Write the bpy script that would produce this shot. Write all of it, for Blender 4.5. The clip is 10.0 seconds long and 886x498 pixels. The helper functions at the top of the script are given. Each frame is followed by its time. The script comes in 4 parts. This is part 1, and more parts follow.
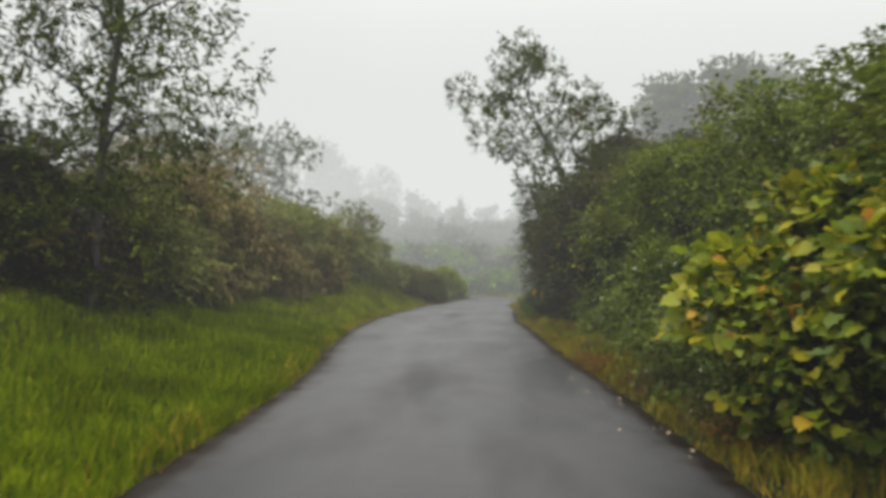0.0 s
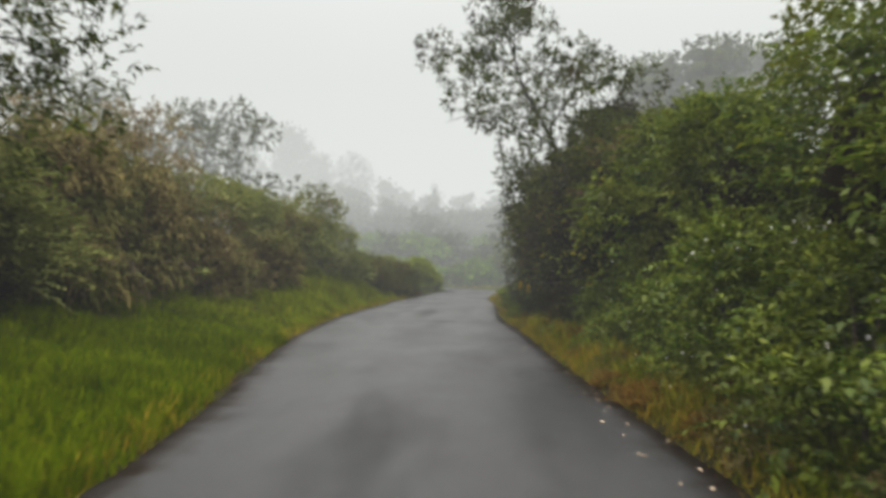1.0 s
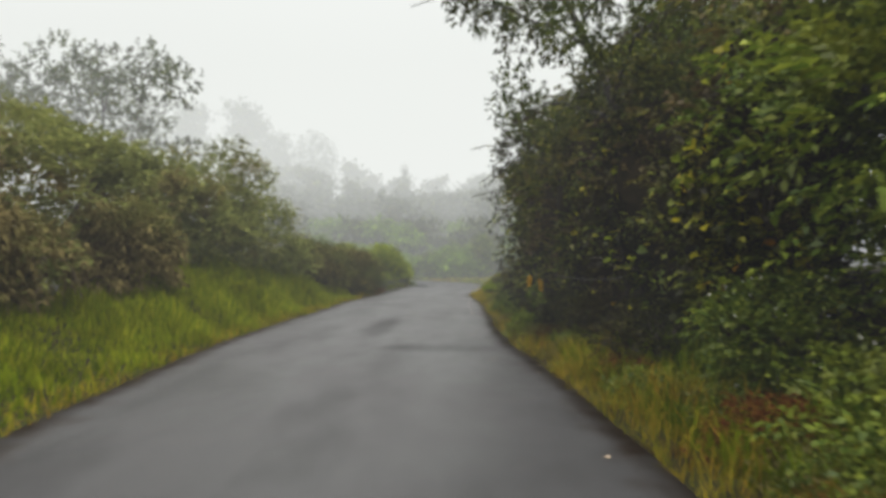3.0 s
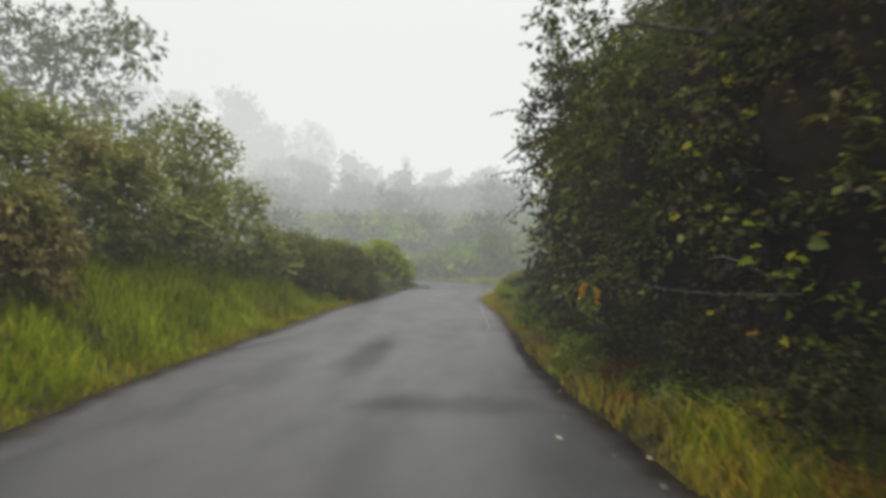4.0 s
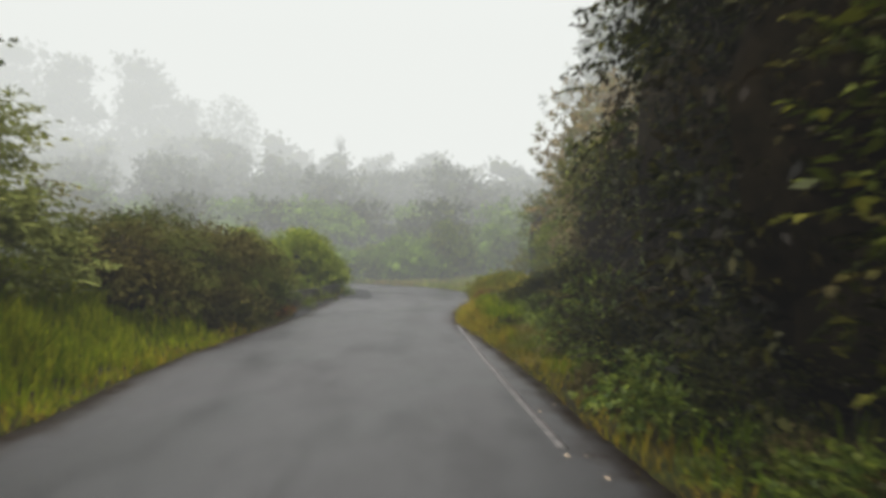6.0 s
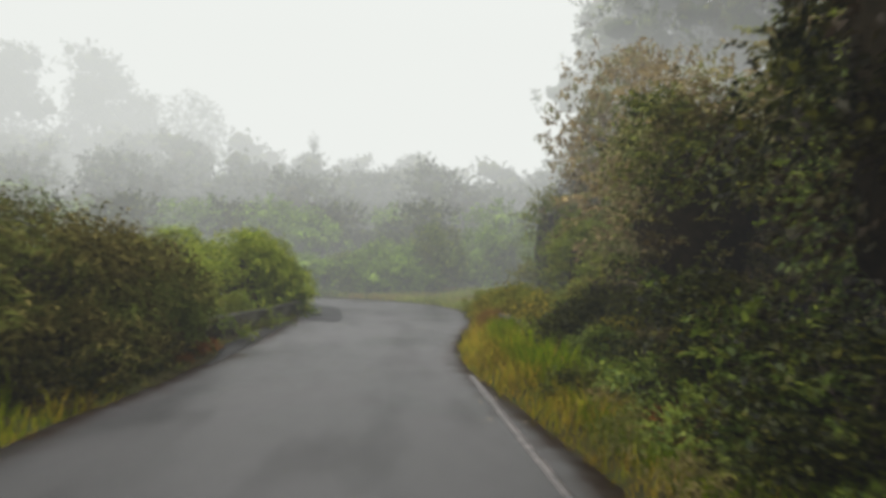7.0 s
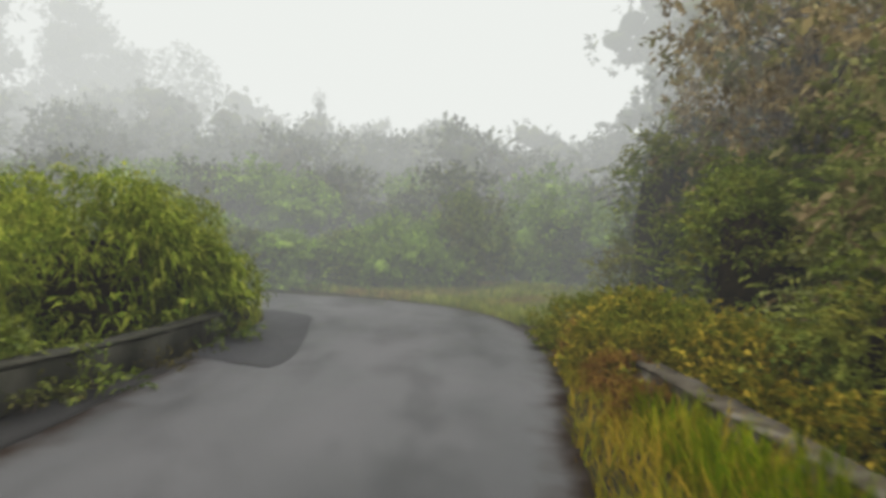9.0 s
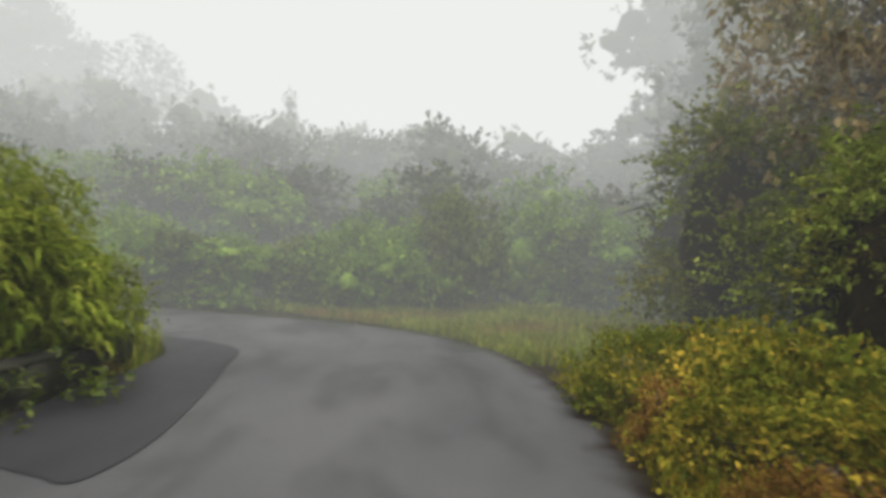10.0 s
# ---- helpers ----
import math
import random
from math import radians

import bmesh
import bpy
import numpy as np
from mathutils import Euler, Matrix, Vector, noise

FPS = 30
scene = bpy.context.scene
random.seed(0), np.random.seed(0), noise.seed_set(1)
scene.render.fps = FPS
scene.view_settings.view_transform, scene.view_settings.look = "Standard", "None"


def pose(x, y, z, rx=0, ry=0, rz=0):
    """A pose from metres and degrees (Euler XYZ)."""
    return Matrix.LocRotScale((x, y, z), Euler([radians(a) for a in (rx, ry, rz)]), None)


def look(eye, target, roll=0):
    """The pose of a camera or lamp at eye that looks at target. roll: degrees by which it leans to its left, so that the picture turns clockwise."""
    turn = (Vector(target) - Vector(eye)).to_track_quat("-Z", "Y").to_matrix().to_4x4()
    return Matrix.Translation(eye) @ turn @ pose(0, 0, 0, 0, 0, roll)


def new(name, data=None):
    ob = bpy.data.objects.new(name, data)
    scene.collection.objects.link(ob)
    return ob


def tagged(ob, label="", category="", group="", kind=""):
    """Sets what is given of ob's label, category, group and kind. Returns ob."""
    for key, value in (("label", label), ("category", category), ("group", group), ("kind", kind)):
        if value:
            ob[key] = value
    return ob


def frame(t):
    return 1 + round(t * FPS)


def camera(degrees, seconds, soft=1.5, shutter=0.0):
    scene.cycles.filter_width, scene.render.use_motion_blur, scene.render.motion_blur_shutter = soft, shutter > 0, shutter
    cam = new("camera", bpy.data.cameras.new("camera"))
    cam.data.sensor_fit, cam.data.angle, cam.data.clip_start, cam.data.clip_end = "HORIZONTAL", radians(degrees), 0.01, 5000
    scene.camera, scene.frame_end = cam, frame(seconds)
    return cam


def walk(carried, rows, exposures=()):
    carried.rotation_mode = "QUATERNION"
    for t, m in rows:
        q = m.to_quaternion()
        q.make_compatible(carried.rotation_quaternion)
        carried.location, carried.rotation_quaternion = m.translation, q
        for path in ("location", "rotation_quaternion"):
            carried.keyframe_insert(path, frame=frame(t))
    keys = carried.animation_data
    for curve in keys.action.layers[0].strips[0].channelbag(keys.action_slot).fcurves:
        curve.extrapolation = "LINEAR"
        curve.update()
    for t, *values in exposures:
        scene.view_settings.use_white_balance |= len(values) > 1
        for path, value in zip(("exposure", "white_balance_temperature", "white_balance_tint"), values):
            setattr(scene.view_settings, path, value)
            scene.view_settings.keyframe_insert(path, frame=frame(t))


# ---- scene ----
cam = camera(68.0, 10.0, soft=3.8, shutter=0.4)
PATH = [
    (0, (4.144, 2.059, 1.582), (3.865, 4.037, 1.673), 2.2),
    (0.5, (3.906, 3.925, 1.589), (3.65, 5.907, 1.683), 2.1),
    (1, (3.749, 5.937, 1.594), (3.546, 7.926, 1.661), 1.8),
    (1.5, (3.583, 8.09, 1.574), (3.42, 10.083, 1.635), 1.8),
    (2, (3.395, 10.396, 1.613), (3.303, 12.394, 1.651), 1.4),
    (2.2, (3.339, 11.355, 1.613), (3.191, 13.35, 1.63), 1.6),
    (3.5, (2.814, 16.726, 1.559), (2.708, 18.723, 1.609), 1.2),
    (4, (2.564, 19.314, 1.602), (2.44, 21.31, 1.635), 1.6),
    (4.5, (2.343, 21.679, 1.628), (2.228, 23.676, 1.661), 1.5),
    (5, (2.057, 23.842, 1.607), (2.019, 25.841, 1.646), 0.8),
    (5.2, (2.039, 24.922, 1.643), (2.027, 26.922, 1.672), 0.6),
    (6.5, (1.286, 32.334, 1.55), (1.393, 34.331, 1.587), 2.4),
    (7, (1.339, 35.233, 1.597), (1.472, 37.228, 1.659), 1.9),
    (7.5, (1.387, 37.774, 1.629), (1.542, 39.767, 1.685), 2.3),
    (8, (1.481, 40.156, 1.644), (1.584, 42.153, 1.69), 3.0),
    (8.5, (1.497, 42.857, 1.617), (1.607, 44.854, 1.659), 2.7),
    (9, (1.495, 45.354, 1.603), (1.563, 47.353, 1.617), 2.8),
    (9.5, (1.519, 47.762, 1.606), (1.559, 49.761, 1.642), 3.7),
    (10, (1.525, 49.72, 1.491), (1.659, 51.714, 1.561), 3.9),
]
walk(cam, [(t, look(eye, target, roll)) for t, eye, target, roll in PATH], [(0, -0.10), (1.0, -0.12), (2.0, 0.0), (3.3, 0.04), (10.0, 0.03)])

# ---------------- world: drizzle and fog under an overcast sky ----------------
world = bpy.data.worlds.new("overcast_fog")
scene.world = world
world.use_nodes = True
wn, wl = world.node_tree.nodes, world.node_tree.links
wn.clear()
w_out = wn.new("ShaderNodeOutputWorld")
w_bg = wn.new("ShaderNodeBackground")
w_sky = wn.new("ShaderNodeTexSky")
w_sky.sky_type, w_sky.sun_disc = "NISHITA", False
w_sky.sun_elevation, w_sky.sun_rotation = radians(55), radians(200)
w_bg.inputs["Strength"].default_value = 0.10
wl.new(w_sky.outputs[0], w_bg.inputs["Color"])
wl.new(w_bg.outputs[0], w_out.inputs["Surface"])
# thin mist absorbs over distance and glows by itself in place of scattered daylight
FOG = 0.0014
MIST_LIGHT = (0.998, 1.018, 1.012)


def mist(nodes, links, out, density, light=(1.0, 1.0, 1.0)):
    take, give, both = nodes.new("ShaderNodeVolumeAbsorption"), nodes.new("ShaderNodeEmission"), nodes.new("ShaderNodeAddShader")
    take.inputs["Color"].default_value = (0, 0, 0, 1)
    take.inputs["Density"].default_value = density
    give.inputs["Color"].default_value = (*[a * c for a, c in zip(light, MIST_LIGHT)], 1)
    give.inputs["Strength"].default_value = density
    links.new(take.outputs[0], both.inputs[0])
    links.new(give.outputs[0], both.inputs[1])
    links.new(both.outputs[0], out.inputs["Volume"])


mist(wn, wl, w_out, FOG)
world.cycles.sampling_method = "NONE"

# disk lamp added in place of the overcast sky, whose light the mist absorbs
cloud_data = bpy.data.lights.new("sky_fill_lamp", "AREA")
cloud_data.shape, cloud_data.size, cloud_data.spread = "DISK", 260, radians(150)
cloud_data.energy, cloud_data.color = 720000, (1.0, 0.97, 0.92)
cloud = new("sky_fill_lamp", cloud_data)
cloud.matrix_world = look((0, 40, 52), (0.001, 40, 0))

# ---------------- materials ----------------
def material(name):
    m = bpy.data.materials.new(name)
    m.use_nodes = True
    nt = m.node_tree
    return m, nt.nodes, nt.links, nt.nodes["Principled BSDF"]


def ramp(nodes, stops):
    r = nodes.new("ShaderNodeValToRGB")
    e = r.color_ramp.elements
    e[0].position, e[0].color = stops[0][0], (*stops[0][1], 1)
    e[1].position, e[1].color = stops[-1][0], (*stops[-1][1], 1)
    for p, c in stops[1:-1]:
        k = e.new(p)
        k.color = (*c, 1)
    return r


def leaf_material(name, stops, patch=(0.5, 1.45), rough=0.55, through_light=0.3, tint=None, tint_at=0.62, gloss=0.0):
    """Leaves: each one a shade of its own, with duller and fresher patches over the plant."""
    m, n, l, bsdf = material(name)
    geo = n.new("ShaderNodeNewGeometry")
    r = ramp(n, stops)
    l.new(geo.outputs["Random Per Island"], r.inputs[0])
    big = n.new("ShaderNodeTexNoise")
    big.inputs["Scale"].default_value, big.inputs["Detail"].default_value = 0.9, 2.0
    l.new(geo.outputs["Position"], big.inputs["Vector"])
    span = n.new("ShaderNodeMapRange")
    span.inputs["From Min"].default_value, span.inputs["From Max"].default_value = 0.3, 0.7
    span.inputs["To Min"].default_value, span.inputs["To Max"].default_value = patch
    l.new(big.outputs["Fac"], span.inputs["Value"])
    mul = n.new("ShaderNodeVectorMath")
    mul.operation = "SCALE"
    l.new(r.outputs["Color"], mul.inputs[0])
    l.new(span.outputs["Result"], mul.inputs["Scale"])
    colour = mul.outputs[0]
    if tint:
        spot = n.new("ShaderNodeTexNoise")
        spot.inputs["Scale"].default_value = 0.55
        off = n.new("ShaderNodeVectorMath")
        off.inputs[1].default_value = (31, 7, 12)
        l.new(geo.outputs["Position"], off.inputs[0])
        l.new(off.outputs[0], spot.inputs["Vector"])
        cut = n.new("ShaderNodeMapRange")
        cut.inputs["From Min"].default_value, cut.inputs["From Max"].default_value = tint_at - 0.07, tint_at + 0.1
        cut.inputs["To Max"].default_value = 0.85
        l.new(spot.outputs["Fac"], cut.inputs["Value"])
        mix = n.new("ShaderNodeMix")
        mix.data_type = "RGBA"
        l.new(cut.outputs["Result"], mix.inputs["Factor"])
        l.new(colour, mix.inputs["A"])
        mix.inputs["B"].default_value = (*tint, 1)
        colour = mix.outputs["Result"]
    n.remove(bsdf)
    df, tr, ms = n.new("ShaderNodeBsdfDiffuse"), n.new("ShaderNodeBsdfTranslucent"), n.new("ShaderNodeMixShader")
    l.new(colour, df.inputs["Color"])
    l.new(colour, tr.inputs["Color"])
    ms.inputs[0].default_value = through_light
    l.new(df.outputs[0], ms.inputs[1])
    l.new(tr.outputs[0], ms.inputs[2])
    last = ms
    if gloss:
        gl, wet = n.new("ShaderNodeBsdfGlossy"), n.new("ShaderNodeMixShader")
        gl.inputs["Roughness"].default_value = rough
        wet.inputs[0].default_value = gloss
        l.new(ms.outputs[0], wet.inputs[1])
        l.new(gl.outputs[0], wet.inputs[2])
        last = wet
    l.new(last.outputs[0], n["Material Output"].inputs["Surface"])
    return m


def rough_material(name, stops, scale, rough=0.9, bump=0.4, detail=8.0, fine=60.0, spec=0.3):
    m, n, l, bsdf = material(name)
    geo = n.new("ShaderNodeNewGeometry")
    a = n.new("ShaderNodeTexNoise")
    a.inputs["Scale"].default_value, a.inputs["Detail"].default_value = scale, detail
    l.new(geo.outputs["Position"], a.inputs["Vector"])
    r = ramp(n, stops)
    l.new(a.outputs["Fac"], r.inputs[0])
    l.new(r.outputs["Color"], bsdf.inputs["Base Color"])
    b = n.new("ShaderNodeTexNoise")
    b.inputs["Scale"].default_value, b.inputs["Detail"].default_value = fine, 4.0
    l.new(geo.outputs["Position"], b.inputs["Vector"])
    bp = n.new("ShaderNodeBump")
    bp.inputs["Strength"].default_value, bp.inputs["Distance"].default_value = bump, 0.02
    l.new(b.outputs["Fac"], bp.inputs["Height"])
    l.new(bp.outputs[0], bsdf.inputs["Normal"])
    bsdf.inputs["Roughness"].default_value = rough
    bsdf.inputs["Specular IOR Level"].default_value = spec
    return m


def asphalt_material(name, dark, light, wet=(0.42, 0.7), spec=0.16, streak=0.68, dark_marks=(), muddy=0.0, worn=0.0):
    """Wet asphalt: aggregate grain, worn wheel lanes, damp patches that shine, and dark soft-edged marks (x, y, half
    width, half length, turn).
    """
    m, n, l, bsdf = material(name)
    geo = n.new("ShaderNodeNewGeometry")
    patchy = n.new("ShaderNodeTexNoise")
    patchy.inputs["Scale"].default_value, patchy.inputs["Detail"].default_value = 0.55, 5.0
    stretch = n.new("ShaderNodeMapping")
    stretch.inputs["Scale"].default_value = (1.0, 0.45, 1.0)
    l.new(geo.outputs["Position"], stretch.inputs["Vector"])
    l.new(stretch.outputs[0], patchy.inputs["Vector"])
    grain = n.new("ShaderNodeTexNoise")
    grain.inputs["Scale"].default_value, grain.inputs["Detail"].default_value = 140.0, 3.0
    l.new(geo.outputs["Position"], grain.inputs["Vector"])
    r = ramp(n, [(0.36, dark), (0.5, tuple((a + b) / 2 for a, b in zip(dark, light))), (0.64, light)])
    l.new(patchy.outputs["Fac"], r.inputs[0])
    g = n.new("ShaderNodeMapRange")
    g.inputs["From Min"].default_value, g.inputs["From Max"].default_value = 0.3, 0.7
    g.inputs["To Min"].default_value, g.inputs["To Max"].default_value = 0.7, 1.3
    l.new(grain.outputs["Fac"], g.inputs["Value"])
    mul = n.new("ShaderNodeVectorMath")
    mul.operation = "SCALE"
    l.new(r.outputs["Color"], mul.inputs[0])
    l.new(g.outputs["Result"], mul.inputs["Scale"])
    lanes = n.new("ShaderNodeTexNoise")
    lanes.inputs["Scale"].default_value, lanes.inputs["Detail"].default_value = 1.0, 9.0
    lanes.inputs["Roughness"].default_value = 0.6
    lanes.inputs["Distortion"].default_value = 0.15
    pull = n.new("ShaderNodeMapping")
    pull.inputs["Scale"].default_value = (1.0, 0.3, 1.0)
    l.new(geo.outputs["Position"], pull.inputs["Vector"])
    l.new(pull.outputs[0], lanes.inputs["Vector"])
    lane = n.new("ShaderNodeMapRange")
    lane.inputs["From Min"].default_value, lane.inputs["From Max"].default_value = 0.36, 0.50
    lane.inputs["To Min"].default_value, lane.inputs["To Max"].default_value = streak, 1.0
    l.new(lanes.outputs["Fac"], lane.inputs["Value"])
    mul2 = n.new("ShaderNodeVectorMath")
    mul2.operation = "SCALE"
    l.new(mul.outputs[0], mul2.inputs[0])
    l.new(lane.outputs["Result"], mul2.inputs["Scale"])
    colour, shine = mul2.outputs[0], lane.outputs["Result"]
    for sx, sy, half_w, half_l, turn, left_over in dark_marks:
        place = n.new("ShaderNodeMapping")
        place.vector_type = "TEXTURE"
        place.inputs["Location"].default_value = (sx, sy, 0)
        place.inputs["Rotation"].default_value = (0, 0, radians(turn))
        place.inputs["Scale"].default_value = (half_w, half_l, 1)
        l.new(geo.outputs["Position"], place.inputs["Vector"])
        far_off = n.new("ShaderNodeVectorMath")
        far_off.operation = "LENGTH"
        l.new(place.outputs[0], far_off.inputs[0])
        fray = n.new("ShaderNodeMath")
        fray.operation = "MULTIPLY_ADD"
        fray.inputs[1].default_value = 1.6
        l.new(lanes.outputs["Fac"], fray.inputs[0])
        l.new(far_off.outputs["Value"], fray.inputs[2])
        edge = n.new("ShaderNodeMapRange")
        edge.inputs["From Min"].default_value, edge.inputs["From Max"].default_value = 1.25, 1.95
        edge.inputs["To Min"].default_value, edge.inputs["To Max"].default_value = left_over, 1.0
        l.new(fray.outputs[0], edge.inputs["Value"])
        dim = n.new("ShaderNodeVectorMath")
        dim.operation = "SCALE"
        l.new(colour, dim.inputs[0])
        l.new(edge.outputs["Result"], dim.inputs["Scale"])
        colour = dim.outputs[0]
        matt = n.new("ShaderNodeMath")
        matt.operation = "MULTIPLY"
        l.new(shine, matt.inputs[0])
        l.new(edge.outputs["Result"], matt.inputs[1])
        shine = matt.outputs[0]
    # daylight of the open bend put into the colour: brighter there by worn
    axes, open_sky = n.new("ShaderNodeSeparateXYZ"), n.new("ShaderNodeMapRange")
    l.new(geo.outputs["Position"], axes.inputs[0])
    open_sky.interpolation_type = "SMOOTHSTEP"
    open_sky.inputs["From Min"].default_value, open_sky.inputs["From Max"].default_value = 40.0, 54.0
    open_sky.inputs["To Min"].default_value, open_sky.inputs["To Max"].default_value = 1.0, 1.0 + worn
    l.new(axes.outputs["Y"], open_sky.inputs["Value"])
    brighten = n.new("ShaderNodeVectorMath")
    brighten.operation = "SCALE"
    l.new(colour, brighten.inputs[0])
    l.new(open_sky.outputs["Result"], brighten.inputs["Scale"])
    colour = brighten.outputs[0]
    # wet dark earth washed over the rim
    rim = n.new("ShaderNodeAttribute")
    rim.attribute_name = "inward"
    clod = n.new("ShaderNodeTexNoise")
    clod.inputs["Scale"].default_value, clod.inputs["Detail"].default_value = 2.6, 6.0
    l.new(geo.outputs["Position"], clod.inputs["Vector"])
    reach = n.new("ShaderNodeMath")
    reach.operation = "MULTIPLY_ADD"
    reach.inputs[1].default_value = 0.9
    l.new(clod.outputs["Fac"], reach.inputs[0])
    l.new(rim.outputs["Fac"], reach.inputs[2])
    earth = n.new("ShaderNodeMapRange")
    earth.inputs["From Min"].default_value, earth.inputs["From Max"].default_value = 0.45, 0.85
    earth.inputs["To Min"].default_value, earth.inputs["To Max"].default_value = muddy, 0.0
    l.new(reach.outputs[0], earth.inputs["Value"])
    soil = n.new("ShaderNodeMix")
    soil.data_type = "RGBA"
    l.new(earth.outputs["Result"], soil.inputs["Factor"])
    l.new(colour, soil.inputs["A"])
    soil.inputs["B"].default_value = (0.010, 0.0065, 0.0045, 1)
    l.new(soil.outputs["Result"], bsdf.inputs["Base Color"])
    dull = n.new("ShaderNodeMapRange")
    dull.inputs["To Min"].default_value, dull.inputs["To Max"].default_value = 1.0, 0.15
    l.new(earth.outputs["Result"], dull.inputs["Value"])
    damp = n.new("ShaderNodeMapRange")
    damp.inputs["From Min"].default_value, damp.inputs["From Max"].default_value = 0.35, 0.65
    damp.inputs["To Min"].default_value, damp.inputs["To Max"].default_value = wet
    l.new(patchy.outputs["Fac"], damp.inputs["Value"])
    l.new(damp.outputs["Result"], bsdf.inputs["Roughness"])
    bp = n.new("ShaderNodeBump")
    bp.inputs["Strength"].default_value, bp.inputs["Distance"].default_value = 0.35, 0.006
    l.new(grain.outputs["Fac"], bp.inputs["Height"])
    l.new(bp.outputs[0], bsdf.inputs["Normal"])
    sheen = n.new("ShaderNodeMath")
    sheen.operation = "MULTIPLY"
    sheen.inputs[1].default_value = spec
    l.new(shine, sheen.inputs[0])
    less = n.new("ShaderNodeMath")
    less.operation = "MULTIPLY"
    l.new(sheen.outputs[0], less.inputs[0])
    l.new(dull.outputs["Result"], less.inputs[1])
    l.new(less.outputs[0], bsdf.inputs["Specular IOR Level"])
    return m


DARK_MARKS = [(2.3, 26.6, 1.25, 0.55, 8, 0.52), (0.70, 30.2, 0.36, 3.2, 2.5, 0.52), (2.36, 12.8, 0.3, 3.6, 12, 0.8)]
M_ROAD = asphalt_material("wet_asphalt", (0.0100, 0.0103, 0.0110), (0.0170, 0.0170, 0.0180), (0.36, 0.62), 0.2, 0.72, DARK_MARKS, 1.0, 0.75)
# darker than the road: shade at the parapet's foot put into the colour
M_SHOULDER = asphalt_material("shoulder_asphalt", (0.006, 0.006, 0.006), (0.0105, 0.010, 0.0095), (0.55, 0.8), 0.06, 0.7)
M_APRON = asphalt_material("dark_asphalt", (0.0075, 0.0078, 0.009), (0.012, 0.0122, 0.0138), (0.45, 0.65), 0.10, 0.9)
M_SOIL = rough_material("soil", [(0.3, (0.009, 0.007, 0.004)), (0.55, (0.016, 0.015, 0.005)), (0.75, (0.022, 0.029, 0.007))], 1.3, 0.95, 0.6, spec=0.03)
# near-black colour of the cores: the shade inside shrubs put into it
M_CORE = rough_material("dark_core", [(0.3, (0.007, 0.006, 0.003)), (0.7, (0.020, 0.015, 0.008))], 5.0, 0.95, 0.8, spec=0.02)
M_CONCRETE = rough_material("mossy_concrete", [(0.3, (0.006, 0.007, 0.004)), (0.5, (0.012, 0.012, 0.008)), (0.72, (0.028, 0.027, 0.020))], 2.2, 0.9, 0.6, 10.0, 45.0, 0.08)
M_MOSSY = rough_material("dark_mossy_concrete", [(0.3, (0.008, 0.009, 0.006)), (0.5, (0.018, 0.018, 0.013)), (0.72, (0.034, 0.033, 0.027))], 1.8, 0.9, 0.6, 10.0, 45.0, 0.08)
M_WORN = rough_material("worn_pale_concrete", [(0.3, (0.012, 0.010, 0.006)), (0.5, (0.030, 0.025, 0.017)), (0.74, (0.085, 0.078, 0.062))], 2.6, 0.9, 0.6, 10.0, 40.0, 0.08)
M_PAINT = rough_material("worn_paint", [(0.40, (0.014, 0.013, 0.013)), (0.68, (0.07, 0.062, 0.06))], 7.0, 0.6, 0.2)
M_BARK = rough_material("wet_bark", [(0.3, (0.010, 0.008, 0.006)), (0.7, (0.036, 0.030, 0.024))], 6.0, 0.8, 0.8, 8.0, 30.0)
M_TWIG = rough_material("twig_bark", [(0.3, (0.02, 0.014, 0.009)), (0.7, (0.06, 0.045, 0.028))], 8.0, 0.8, 0.3)
M_DEADWOOD = rough_material("pale_dead_wood", [(0.3, (0.10, 0.085, 0.06)), (0.7, (0.26, 0.23, 0.18))], 9.0, 0.8, 0.3)
M_STONE = rough_material("boulder_stone", [(0.3, (0.05, 0.05, 0.045)), (0.7, (0.22, 0.21, 0.2))], 3.0, 0.85, 0.6)

